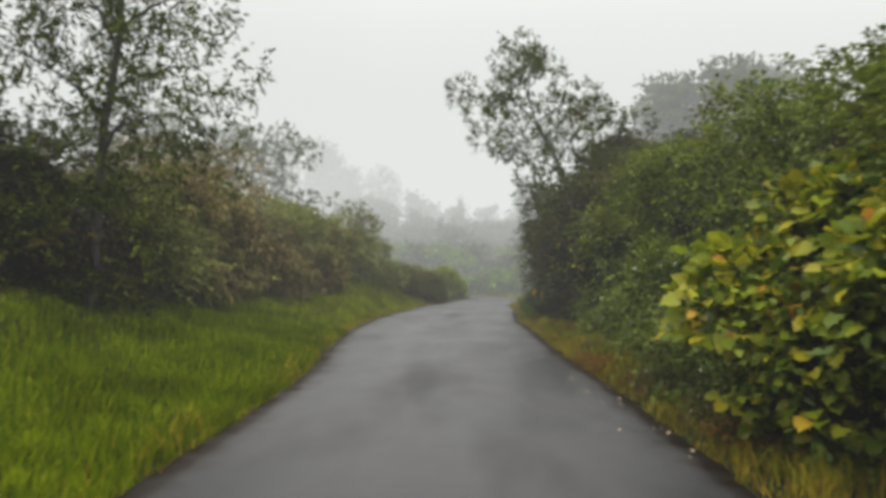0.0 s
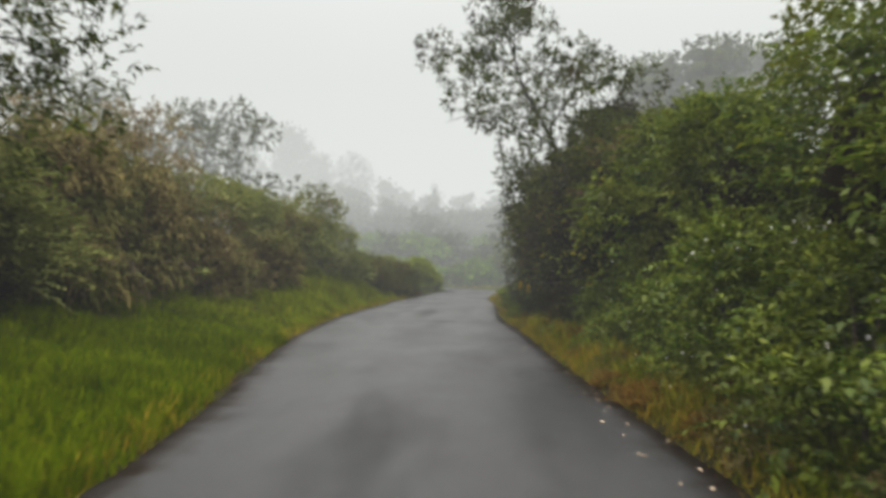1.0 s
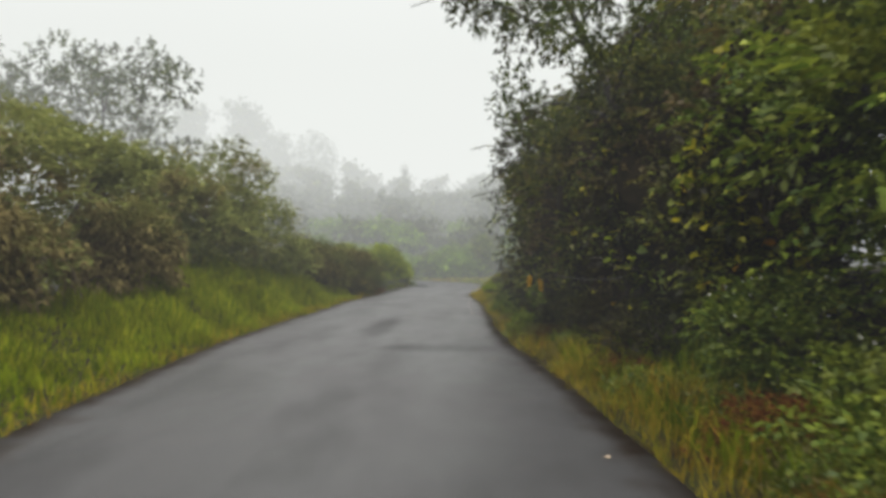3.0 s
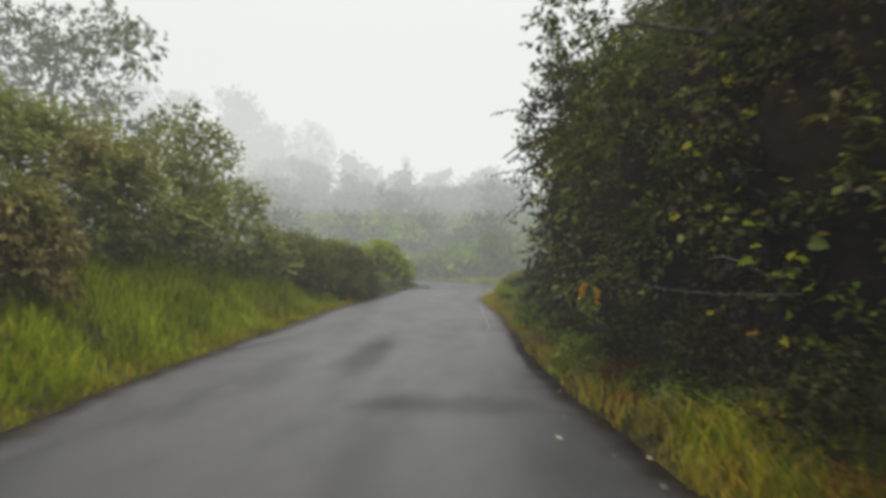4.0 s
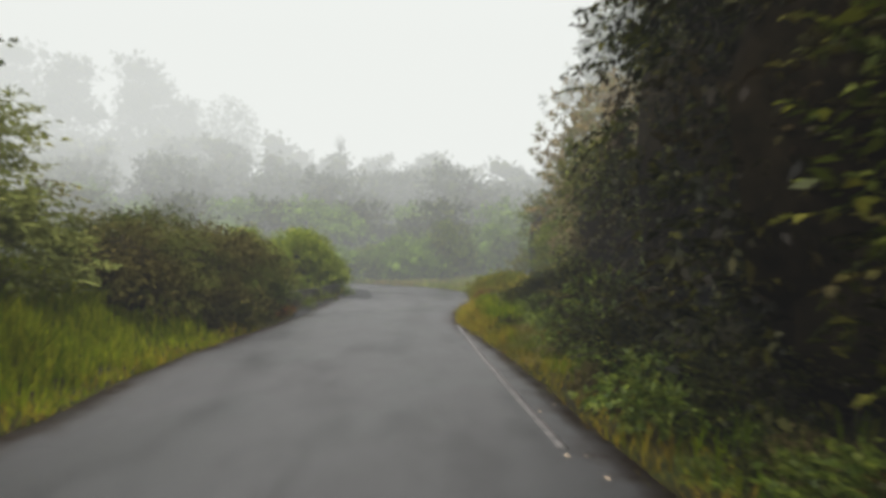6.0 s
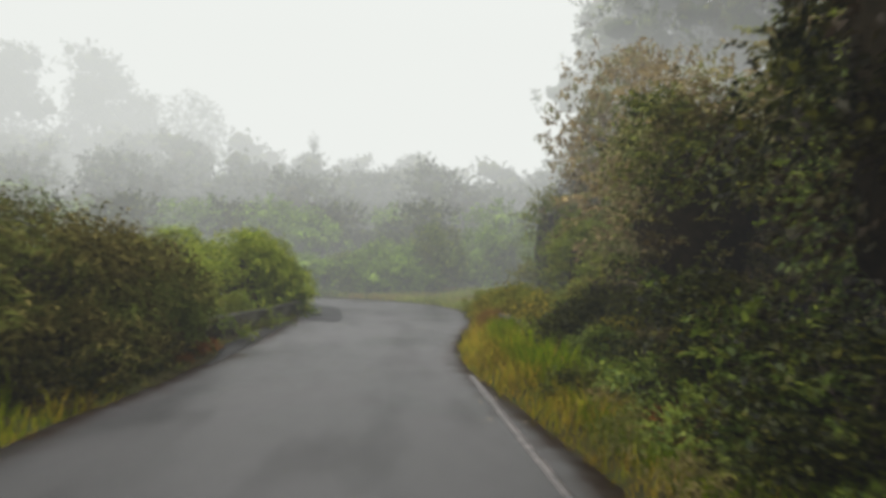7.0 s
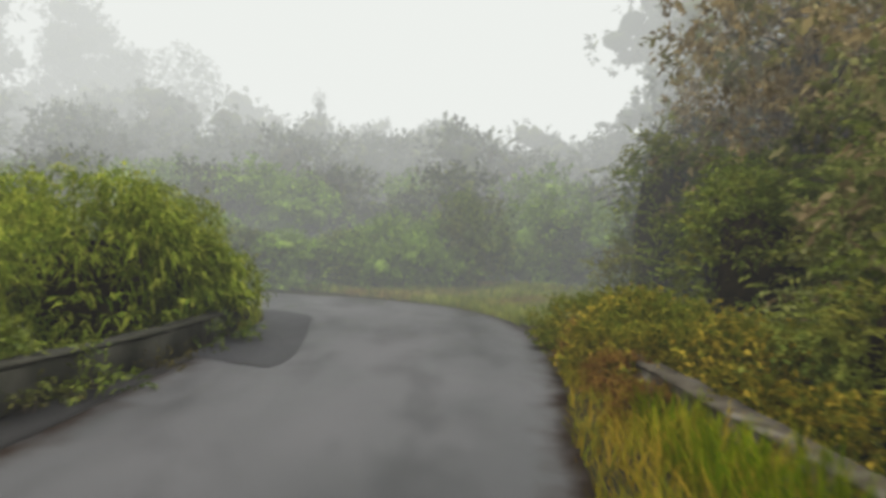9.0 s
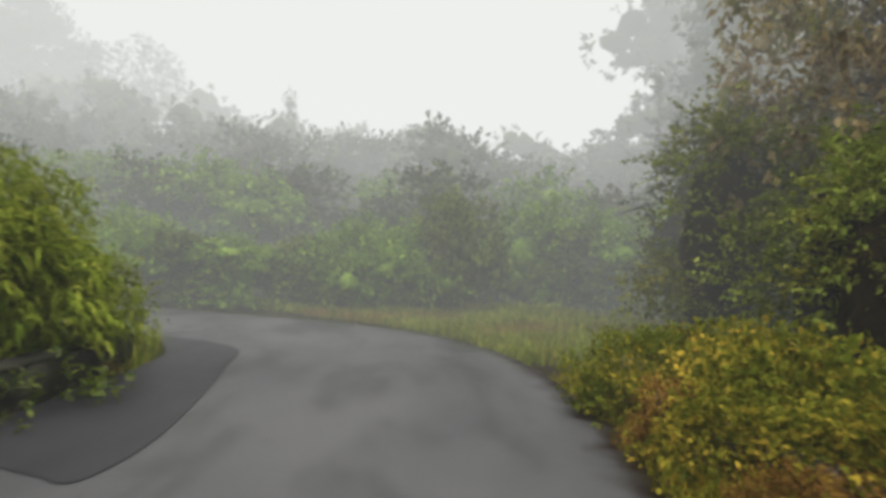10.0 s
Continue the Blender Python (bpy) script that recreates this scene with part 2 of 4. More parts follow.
LM = {
    "grass": leaf_material("grass_blades", [(0.0, (0.033, 0.056, 0.0015)), (0.5, (0.062, 0.091, 0.002)), (1.0, (0.110, 0.125, 0.004))], (0.55, 1.35), 0.6, 0.35),
    "dry_grass": leaf_material("drying_grass", [(0.0, (0.080, 0.095, 0.006)), (0.5, (0.150, 0.125, 0.010)), (1.0, (0.22, 0.135, 0.016))], (0.5, 1.25), 0.6, 0.3),
    "broad": leaf_material("broad_green_leaf", [(0.0, (0.029, 0.048, 0.006)), (0.6, (0.064, 0.090, 0.010)), (1.0, (0.125, 0.145, 0.018))], (0.45, 1.5), tint=(0.095, 0.10, 0.010), tint_at=0.60, rough=0.4, gloss=0.012),
    "fresh": leaf_material("fresh_green_leaf", [(0.0, (0.075, 0.122, 0.018)), (0.6, (0.115, 0.180, 0.026)), (1.0, (0.155, 0.22, 0.034))], (0.55, 1.4)),
    "dark": leaf_material("dark_green_leaf", [(0.0, (0.014, 0.022, 0.004)), (0.6, (0.036, 0.050, 0.008)), (1.0, (0.085, 0.098, 0.014))], (0.4, 1.5), tint=(0.040, 0.028, 0.009), tint_at=0.60),
    "light": leaf_material("light_green_leaf", [(0.0, (0.055, 0.078, 0.012)), (0.6, (0.100, 0.125, 0.020)), (1.0, (0.165, 0.18, 0.032))], (0.5, 1.4), tint=(0.13, 0.12, 0.02), tint_at=0.58),
    "mid": leaf_material("mid_green_leaf", [(0.0, (0.022, 0.030, 0.005)), (0.5, (0.050, 0.062, 0.009)), (0.85, (0.085, 0.096, 0.013)), (1.0, (0.15, 0.145, 0.018))], (0.4, 1.5), 0.4, tint=(0.070, 0.046, 0.018), tint_at=0.56, gloss=0.012),
    # darker copy of green leaves: shade under the hedges put into the colour
    "deep": leaf_material("shaded_green_leaf", [(0.0, (0.005, 0.006, 0.0015)), (0.5, (0.014, 0.017, 0.003)), (0.85, (0.034, 0.038, 0.006)), (1.0, (0.085, 0.080, 0.011))], (0.35, 1.5), tint=(0.024, 0.015, 0.007), tint_at=0.54, rough=0.4, gloss=0.008),
    "olive": leaf_material("olive_leaf", [(0.0, (0.080, 0.092, 0.026)), (0.6, (0.118, 0.130, 0.036)), (1.0, (0.165, 0.170, 0.048))], (0.6, 1.45), tint=(0.10, 0.070, 0.030)),
    "brown": leaf_material("browning_leaf", [(0.0, (0.052, 0.042, 0.016)), (0.5, (0.100, 0.080, 0.030)), (1.0, (0.155, 0.125, 0.05))], (0.5, 1.4), 0.65, 0.25, tint=(0.07, 0.08, 0.018), tint_at=0.57),
    "bracken": leaf_material("wet_bracken_leaf", [(0.0, (0.014, 0.013, 0.004)), (0.5, (0.042, 0.037, 0.011)), (1.0, (0.085, 0.07, 0.022))], (0.45, 1.4), 0.65, 0.25, tint=(0.045, 0.058, 0.012), tint_at=0.54),
    "yellow_vine": leaf_material("yellowing_vine_leaf", [(0.0, (0.075, 0.115, 0.006)), (0.5, (0.165, 0.19, 0.008)), (0.94, (0.29, 0.25, 0.011)), (1.0, (0.32, 0.14, 0.012))], (0.5, 1.3), 0.4, 0.4, gloss=0.012),
    "gold": leaf_material("yellow_green_leaf", [(0.0, (0.052, 0.080, 0.008)), (0.6, (0.118, 0.146, 0.016)), (1.0, (0.20, 0.21, 0.030))], (0.6, 1.35)),
    "orange": leaf_material("rusty_leaf", [(0.0, (0.060, 0.031, 0.008)), (0.5, (0.128, 0.064, 0.015)), (1.0, (0.21, 0.125, 0.024))], (0.5, 1.3), 0.5, 0.35),
    "amber": leaf_material("amber_leaf", [(0.0, (0.034, 0.042, 0.006)), (0.42, (0.105, 0.106, 0.012)), (0.74, (0.195, 0.155, 0.016)), (1.0, (0.34, 0.235, 0.028))], (0.5, 1.35), 0.45, 0.35, tint=(0.080, 0.100, 0.010), tint_at=0.58),
    "russet": leaf_material("russet_leaf", [(0.0, (0.030, 0.012, 0.004)), (0.5, (0.075, 0.028, 0.008)), (1.0, (0.13, 0.055, 0.014))], (0.5, 1.3), 0.6, 0.3),
    "umber": leaf_material("umber_leaf", [(0.0, (0.085, 0.066, 0.032)), (0.5, (0.145, 0.108, 0.052)), (1.0, (0.21, 0.165, 0.08))], (0.6, 1.4), 0.6, 0.35, tint=(0.11, 0.13, 0.04), tint_at=0.54),
    # brighter copy of grass: light beyond the trees' shade put into the colour
    "lit_grass": leaf_material("lit_grass_blades", [(0.0, (0.055, 0.080, 0.003)), (0.5, (0.098, 0.122, 0.005)), (1.0, (0.165, 0.165, 0.010))], (0.65, 1.35), 0.6, 0.4),
    "pale_grass": leaf_material("pale_grass_blades", [(0.0, (0.070, 0.095, 0.012)), (0.5, (0.115, 0.140, 0.020)), (1.0, (0.185, 0.175, 0.036))], (0.7, 1.35), 0.6, 0.35, tint=(0.17, 0.12, 0.04), tint_at=0.58),
    "withered": leaf_material("withered_frond", [(0.0, (0.050, 0.038, 0.022)), (0.5, (0.085, 0.068, 0.042)), (1.0, (0.14, 0.115, 0.075))], (0.6, 1.3), 0.6, 0.3),
    "petal": leaf_material("orange_petal", [(0.0, (0.42, 0.20, 0.01)), (1.0, (0.55, 0.36, 0.03))], (0.9, 1.1), 0.5, 0.4),
    "white_petal": leaf_material("white_petal", [(0.0, (0.55, 0.55, 0.5)), (1.0, (0.75, 0.75, 0.7))], (0.9, 1.1), 0.5, 0.3),
    "dead": leaf_material("fallen_leaf", [(0.0, (0.20, 0.11, 0.05)), (0.5, (0.40, 0.30, 0.20)), (1.0, (0.6, 0.56, 0.48))], (0.8, 1.1), 0.5, 0.1),
}

# ---------------- mesh makers ----------------
def quad_mesh(name, verts, quads, mat, smooth=False):
    verts, quads = np.asarray(verts, np.float32).reshape(-1, 3), np.asarray(quads, np.int32).reshape(-1, 4)
    me = bpy.data.meshes.new(name)
    me.vertices.add(len(verts))
    me.vertices.foreach_set("co", verts.ravel())
    me.loops.add(quads.size)
    me.loops.foreach_set("vertex_index", quads.ravel())
    me.polygons.add(len(quads))
    me.polygons.foreach_set("loop_start", np.arange(0, quads.size, 4, dtype=np.int32))
    if smooth:
        me.polygons.foreach_set("use_smooth", np.ones(len(quads), bool))
    me.update(calc_edges=True)
    me.materials.append(mat)
    return me


def unit(v):
    return v / np.maximum(np.linalg.norm(v, axis=-1, keepdims=True), 1e-9)


def leaves(p, way, length, width, rng, fold=0.25, flat=0.5, droop=0.15):
    """Folded pointed leaves: from each point p along way. Returns verts and quads."""
    n = len(p)
    length = np.broadcast_to(np.asarray(length, float), (n,))[:, None] * rng.uniform(0.65, 1.3, (n, 1))
    width = length * width
    a = unit(way)
    up = unit(rng.normal(0, 1, (n, 3)) * (1 - flat) + np.array([0, 0, 1.0]) * flat + 1e-3)
    s = unit(np.cross(a, up))
    nn = np.cross(s, a)
    mid = p + a * length * 0.45
    tip = p + a * length - np.array([0, 0, 1.0]) * length * droop
    v = np.stack([p, mid + s * width / 2 + nn * width * fold, tip, mid - s * width / 2 + nn * width * fold], 1)
    q = np.arange(4 * n, dtype=np.int32).reshape(-1, 4)
    return v.reshape(-1, 3), q


def lobed(p, way, size, rng):
    """Broad lobed leaves of five points, as two quads and a tip."""
    n = len(p)
    size = size * rng.uniform(0.6, 1.25, (n, 1))
    a = unit(way)
    up = unit(rng.normal(0, 0.55, (n, 3)) + np.array([-0.5, -0.4, 0.8]))
    s = unit(np.cross(a, up))
    nn = np.cross(s, a)
    def at(u, w, h):
        return p + a * size * u + s * size * w + nn * size * h
    pts = [at(0, 0, 0), at(-0.12, 0.36, 0.05), at(0.28, 0.52, 0.10), at(0.44, 0.36, 0.07), at(0.62, 0.41, 0.02), at(0.76, 0.22, 0.03), at(0.98, 0, -0.12),
           at(0.76, -0.22, 0.03), at(0.62, -0.41, 0.02), at(0.44, -0.36, 0.07), at(0.28, -0.52, 0.10), at(-0.12, -0.36, 0.05), at(0.45, 0, 0.0)]
    v = np.stack(pts, 1)
    base = np.array([[0, 1, 2, 3], [0, 3, 4, 12], [12, 4, 5, 6], [0, 12, 8, 9], [12, 6, 7, 8], [0, 9, 10, 11]])
    q = (np.arange(n)[:, None, None] * 13 + base[None]).reshape(-1, 4)
    return v.reshape(-1, 3), q


def tube(pts, r0, r1, sides=6):
    pts = np.asarray(pts, float)
    d = np.gradient(pts, axis=0)
    d = unit(d)
    ref = np.array([0.31, 0.95, 0.05])
    s = unit(np.cross(d, ref))
    u = np.cross(s, d)
    r = np.linspace(r0, r1, len(pts))[:, None, None]
    ang = np.arange(sides) * 2 * math.pi / sides
    ring = pts[:, None] + r * (np.cos(ang)[None, :, None] * s[:, None] + np.sin(ang)[None, :, None] * u[:, None])
    i, j = np.meshgrid(np.arange(len(pts) - 1), np.arange(sides), indexing="ij")
    k = (j + 1) % sides
    q = np.stack([i * sides + j, i * sides + k, (i + 1) * sides + k, (i + 1) * sides + j], -1).reshape(-1, 4)
    return ring.reshape(-1, 3), q


def join(parts):
    vs, qs, at = [], [], 0
    for v, q in parts:
        vs.append(v)
        qs.append(np.asarray(q) + at)
        at += len(v)
    return np.concatenate(vs), np.concatenate(qs)


def shell(lumps, n, rng, depth=0.35, low=-0.55):
    """Points and outward directions spread over the outsides of overlapping lumps (x, y, z, rx, ry, rz)."""
    lumps = np.asarray(lumps, float)
    area = (lumps[:, 3] * lumps[:, 4] + lumps[:, 3] * lumps[:, 5] + lumps[:, 4] * lumps[:, 5])
    pick = rng.choice(len(lumps), n, p=area / area.sum())
    d = unit(rng.normal(0, 1, (n, 3)))
    d[:, 2] = np.where(d[:, 2] < low, -d[:, 2], d[:, 2])
    c, r = lumps[pick, :3], lumps[pick, 3:]
    ripple = 1 + 0.16 * np.sin(d[:, 0:1] * 7 + pick[:, None]) * np.sin(d[:, 1:2] * 6 + 2 * pick[:, None]) + 0.12 * np.sin(d[:, 2:3] * 11 + pick[:, None] * 3)
    deep = 1 - depth * rng.random((n, 1)) ** 1.6
    p = c + d * r * ripple * deep
    inside = np.zeros(n, bool)
    for i, (x, y, z, rx, ry, rz) in enumerate(lumps):
        inside |= (((p - (x, y, z)) / (rx, ry, rz)) ** 2).sum(1) < 0.42
    ok = ~inside
    return p[ok], unit(d / r)[ok]


def sprigs(anchor, out, per, reach, size, width, rng, rise=0.1, flat=0.5, droop=0.15):
    """A short twig of leaves at every anchor."""
    n = len(anchor)
    tw = unit(out + rng.normal(0, 0.55, (n, 3)) + np.array([0, 0, rise]))
    k = np.tile(np.linspace(0.1, 1, per), n)[:, None]
    p = np.repeat(anchor, per, 0) + np.repeat(tw, per, 0) * reach * k + rng.normal(0, reach * 0.12, (n * per, 3))
    side = rng.normal(0, 0.75, (n * per, 3))
    return leaves(p, np.repeat(tw, per, 0) + side, size, width, rng, flat=flat, droop=droop)


def bush_lumps(rng, n, r, h, foot=1.0):
    """A mound of lumps r wide (radius) and h high, leafy down to z = 0; foot: how wide it stays near the ground."""
    out = [(0, 0, h * (0.46 + 0.06 * (1 - foot)), r * 0.72, r * 0.72, h * 0.5), (0, 0, h * 0.18, r * 0.8 * foot, r * 0.8 * foot, h * 0.22)]
    for i in range(n):
        a = i * 2.399 + rng.uniform(-0.4, 0.4)
        z = h * (0.08 + 0.80 * ((i * 0.618) % 1.0))
        s = rng.uniform(0.2, 0.42)
        f = rng.uniform(0.55, 0.92) * (1.0 if z < h * 0.6 else 0.7)
        if z < h * 0.36:
            f, s = f * foot, s * (0.4 + 0.6 * foot)
        out.append((math.cos(a) * r * f, math.sin(a) * r * f, z, r * s, r * s, min(h * s * 0.5, r * s * 1.15)))
    return out


def stems(rng, n, r, h, thick):
    """One forking woody stem, hidden inside the leaves."""
    made = []
    for i in range(n):
        a, f = i * 2.399, rng.uniform(0.2, 0.6)
        top = np.array([math.cos(a) * r * f, math.sin(a) * r * f, h * rng.uniform(0.45, 0.8)])
        foot = np.array([math.cos(a) * r * 0.06, math.sin(a) * r * 0.06, -0.2])
        t = np.linspace(0, 1, 6)[:, None]
        pts = foot * (1 - t) + top * t + np.array([0, 0, 1.0]) * h * 0.1 * t * (1 - t) * 4 + rng.normal(0, 0.05 * r, (6, 3)) * t
        made.append(tube(pts, thick, thick * 0.25, 5))
    return join(made)


def sprays(p, d, per, long, size, width, rng, sag=0.35):
    """Arching leafy shoots that stand out of a bush: leaves in two ranks along a bent line."""
    n = len(p)
    way = unit(d + rng.normal(0, 0.35, (n, 3)) + np.array([0, 0, 0.45]))
    long = long * rng.uniform(0.6, 1.3, (n, 1))
    t = np.linspace(0.15, 1, per)
    pts = p[:, None] + way[:, None] * long[:, None] * t[None, :, None] - np.array([0, 0, 1.0]) * (long[:, None] * sag) * (t**2)[None, :, None]
    side = unit(np.cross(way, np.array([0, 0, 1.0])))
    sign = np.where(np.arange(per) % 2, 1.0, -1.0)
    aim = way[:, None] * 0.55 + side[:, None] * sign[None, :, None] + rng.normal(0, 0.18, (n, per, 3)) - np.array([0, 0, 0.25])
    return leaves(pts.reshape(-1, 3), aim.reshape(-1, 3), size, width, rng, 0.15, 0.85, 0.2)


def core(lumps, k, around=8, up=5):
    """Filler added inside a crown: rough closed lumps that stop the light, hidden under the leaves."""
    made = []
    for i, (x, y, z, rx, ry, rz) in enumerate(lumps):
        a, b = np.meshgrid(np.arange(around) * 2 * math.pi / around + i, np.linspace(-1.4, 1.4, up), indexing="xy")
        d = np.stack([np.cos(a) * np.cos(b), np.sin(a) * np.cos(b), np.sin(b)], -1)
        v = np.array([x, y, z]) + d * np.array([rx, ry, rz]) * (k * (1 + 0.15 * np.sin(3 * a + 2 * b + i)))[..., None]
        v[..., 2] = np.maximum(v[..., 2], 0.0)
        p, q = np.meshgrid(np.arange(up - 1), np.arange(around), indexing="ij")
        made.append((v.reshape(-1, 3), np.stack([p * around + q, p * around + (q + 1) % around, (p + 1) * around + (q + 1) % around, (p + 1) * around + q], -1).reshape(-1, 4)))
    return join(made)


KIND = {}


def make_bush(kind, seed, name, label, mat, r, h, leaf, width, count, per=7, reach=0.3, lumps=9, depth=0.35, droop=0.15, flat=0.5, rise=0.1, thick=0.03, flowers=0, shoots=0, shoot=0.7, twigs=0, foot=1.0, inner=0.0, mass=2, rosettes=0):
    rng = np.random.default_rng(seed)
    lm = bush_lumps(rng, lumps, r, h, foot)
    p, d = shell(lm, count // per, rng, depth)
    p[:, 2] = np.maximum(p[:, 2], 0.02)
    v, q = sprigs(p, d, per, reach, leaf, width, rng, rise, flat, droop)
    if shoots:
        p, d = shell(lm, shoots, rng, 0.12)
        v, q = join([(v, q), sprays(p, d, 14, shoot, leaf * 1.05, width, rng)])
    if rosettes:
        p, d = shell(lm, rosettes, rng, 0.06)
        d = np.repeat(unit(d + np.array([0, 0, 0.25])), 9, 0)
        ring = unit(np.cross(d, rng.normal(0, 1, d.shape)))
        v, q = join([(v, q), leaves(np.repeat(p, 9, 0) + d * 0.12, ring + d * rng.uniform(0.1, 0.9, (len(d), 1)), leaf * 1.35, width * 0.8, rng, 0.12, 0.7, 0.45)])
    parts = [("foliage", quad_mesh(kind + "_foliage", v, q, LM[mat]), "")]
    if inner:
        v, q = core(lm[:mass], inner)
        parts.append(("inner_fill", quad_mesh(kind + "_inner", v, q, M_CORE if mass == 2 else LM[mat], True), "light-stopping filler inside the shrub"))
    v, q = stems(rng, 7, r, h, thick)
    parts.append(("woody_stem", quad_mesh(kind + "_stem", v, q, M_TWIG, True), ""))
    if flowers:
        p, d = shell(lm, flowers, rng, 0.02)
        p = np.repeat(p + d * reach * 0.8, 5, 0)
        v, q = leaves(p, rng.normal(0, 1, (len(p), 3)) + np.array([0, 0, 0.5]), 0.024, 0.7, rng)
        parts.append(("blossom", quad_mesh(kind + "_blossom", v, q, LM["white_petal"]), "small white flowers"))
    if twigs:
        p, d = shell(lm, twigs, rng, 0.1)
        t = np.linspace(0, 1, 5)[:, None]
        sticks = []
        for i in range(len(p)):
            way = unit(d[i] + rng.normal(0, 0.5, 3) + np.array([0, 0, 0.3]))
            sticks.append(tube(p[i] + way * (t * 0.8 - 0.4) + np.array([0, 0, -0.18]) * t**2 + rng.normal(0, 0.02, (5, 3)), 0.005, 0.002, 4))
        v, q = join(sticks)
        parts.append(("dead_twig", quad_mesh(kind + "_twig", v, q, M_DEADWOOD, True), "pale dead twigs"))
    KIND[kind] = (name, label, "shrub", parts)


def make_tree(kind, seed, name, label, mat, height, spread, trunk, leaf, width, clusters, count, bole=0.3, lean=(0, 0), cluster=0.5, flat_top=0.6, per=7, reach=0.3, limbs=8, droop=0.15, category="tree", first=0.35, inner=0.0):
    """Tapered trunk, limbs that fork, and leaf clusters at the ends with gaps between."""
    rng = np.random.default_rng(seed)
    t = np.linspace(0, 1, 12)[:, None]
    axis = np.array([[0, 0, -0.3]]) + t * np.array([[lean[0], lean[1], height * 0.92]]) + np.cumsum(rng.normal(0, 0.012 * height, (12, 3)), 0) * t * np.array([1, 1, 0.2])
    wood = [tube(axis, trunk, trunk * 0.2, 7)]
    tips = []
    for i in range(limbs):
        f = first + (0.97 - first) * i / (limbs - 1)
        foot = np.array([np.interp(f, t[:, 0], axis[:, k]) for k in range(3)])
        a = i * 2.399 + rng.uniform(-0.5, 0.5)
        long = spread * (1.0 - 0.55 * max(0, (f - 0.55) / 0.45)) * rng.uniform(0.7, 1.1)
        end = foot + np.array([math.cos(a) * long, math.sin(a) * long, height * rng.uniform(0.08, 0.22) * flat_top])
        s = np.linspace(0, 1, 7)[:, None]
        pts = foot * (1 - s) + end * s + np.array([0, 0, 1.0]) * long * 0.12 * 4 * s * (1 - s) + rng.normal(0, 0.03 * long, (7, 3)) * s
        wood.append(tube(pts, trunk * 0.42 * (1.1 - f * 0.6), trunk * 0.06, 5))
        for k in range(clusters):
            u = rng.uniform(0.35, 1.0)
            c = np.array([np.interp(u, s[:, 0], pts[:, m]) for m in range(3)])
            e = c + rng.normal(0, 1, 3) * np.array([1, 1, 0.6]) * spread * 0.2
            wood.append(tube(np.linspace(c, e, 4) + rng.normal(0, 0.02 * spread, (4, 3)) * np.array([[0], [1], [1], [0]]), trunk * 0.08, trunk * 0.03, 3))
            tips.append((*e, *(cluster * rng.uniform(0.7, 1.35, 3) * np.array([1, 1, 0.75]))))
    p, d = shell(tips, count // per, rng, 0.8, -0.9)
    v, q = sprigs(p, d, per, reach, leaf, width, rng, 0.05, 0.4, droop)
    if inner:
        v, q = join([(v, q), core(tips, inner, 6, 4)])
    wv, wq = join(wood)
    KIND[kind] = (name, label, category, [("trunk", quad_mesh(kind + "_trunk", wv, wq, M_BARK, True), ""), ("crown", quad_mesh(kind + "_crown", v, q, LM[mat]), "")])


def plant(kind, x, y, sx=1.0, sy=None, sz=None, turn=None, sink=0.08, group="", label="", lean=(0, 0)):
    name, text, category, parts = KIND[kind]
    root = new(name)
    root.empty_display_size = 0.2
    sy = sx if sy is None else sy
    sz = sx if sz is None else sz
    turn = (x * 37.7 + y * 91.3) % 360 if turn is None else turn
    root.matrix_basis = pose(x, y, ground_z(x, y) - sink, lean[0], lean[1], turn) @ Matrix.Diagonal((sx, sy, sz, 1))
    tagged(root, label or text, category, group)
    for part_name, me, note in parts:
        ob = new(part_name, me)
        ob.parent = root
        if note:
            tagged(ob, note, kind="stuff")
    return root


# ---------------- road and ground ----------------
SIDES = [((4.0, -25), (8.9, -25)), ((3.0, -10), (7.8, -10)), ((2.1, 0), (6.75, 0)), ((1.36, 6.5), (6.05, 6.5)), ((0.56, 12.3), (5.4, 12.5)), ((-0.45, 17.2), (4.85, 16.8)),
         ((-1.4, 23.0), (4.2, 23.4)), ((-1.78, 28.2), (3.62, 28.0)), ((-1.88, 34.0), (3.3, 33.5)), ((-1.95, 40.0), (3.05, 40.0)), ((-1.6, 46.0), (2.55, 46.3)),
         ((-1.6, 51.0), (2.95, 51.0)), ((-1.65, 55.0), (3.62, 54.8)), ((-1.7, 58.4), (3.92, 58.0)), ((-1.95, 60.2), (3.85, 61.0)), ((-2.9, 61.5), (2.9, 64.5)),
         ((-4.6, 62.3), (1.4, 66.3)), ((-7.5, 62.6), (-1.5, 67.5)), ((-13, 62.2), (-8, 68.2)), ((-22, 60.5), (-20, 67.0)), ((-40, 55), (-39, 61))]


def glide(pts, per):
    """Points along a smooth curve through pts."""
    p = np.asarray(pts, float)
    p = np.concatenate([2 * p[:1] - p[1:2], p, 2 * p[-1:] - p[-2:-1]])
    out = []
    for i in range(1, len(p) - 2):
        for t in np.arange(per) / per:
            a, b, c, d = p[i - 1 : i + 3]
            out.append(0.5 * (2 * b + (c - a) * t + (2 * a - 5 * b + 4 * c - d) * t * t + (3 * b - a - 3 * c + d) * t**3))
    return np.array(out + [p[-2]])


LEFT_EDGE, RIGHT_EDGE = glide([s[0] for s in SIDES], 14), glide([s[1] for s in SIDES], 14)
CENTRE = (LEFT_EDGE + RIGHT_EDGE) / 2


def smooth(a, b, v):
    t = np.clip((v - a) / (b - a), 0, 1)
    return t * t * (3 - 2 * t)


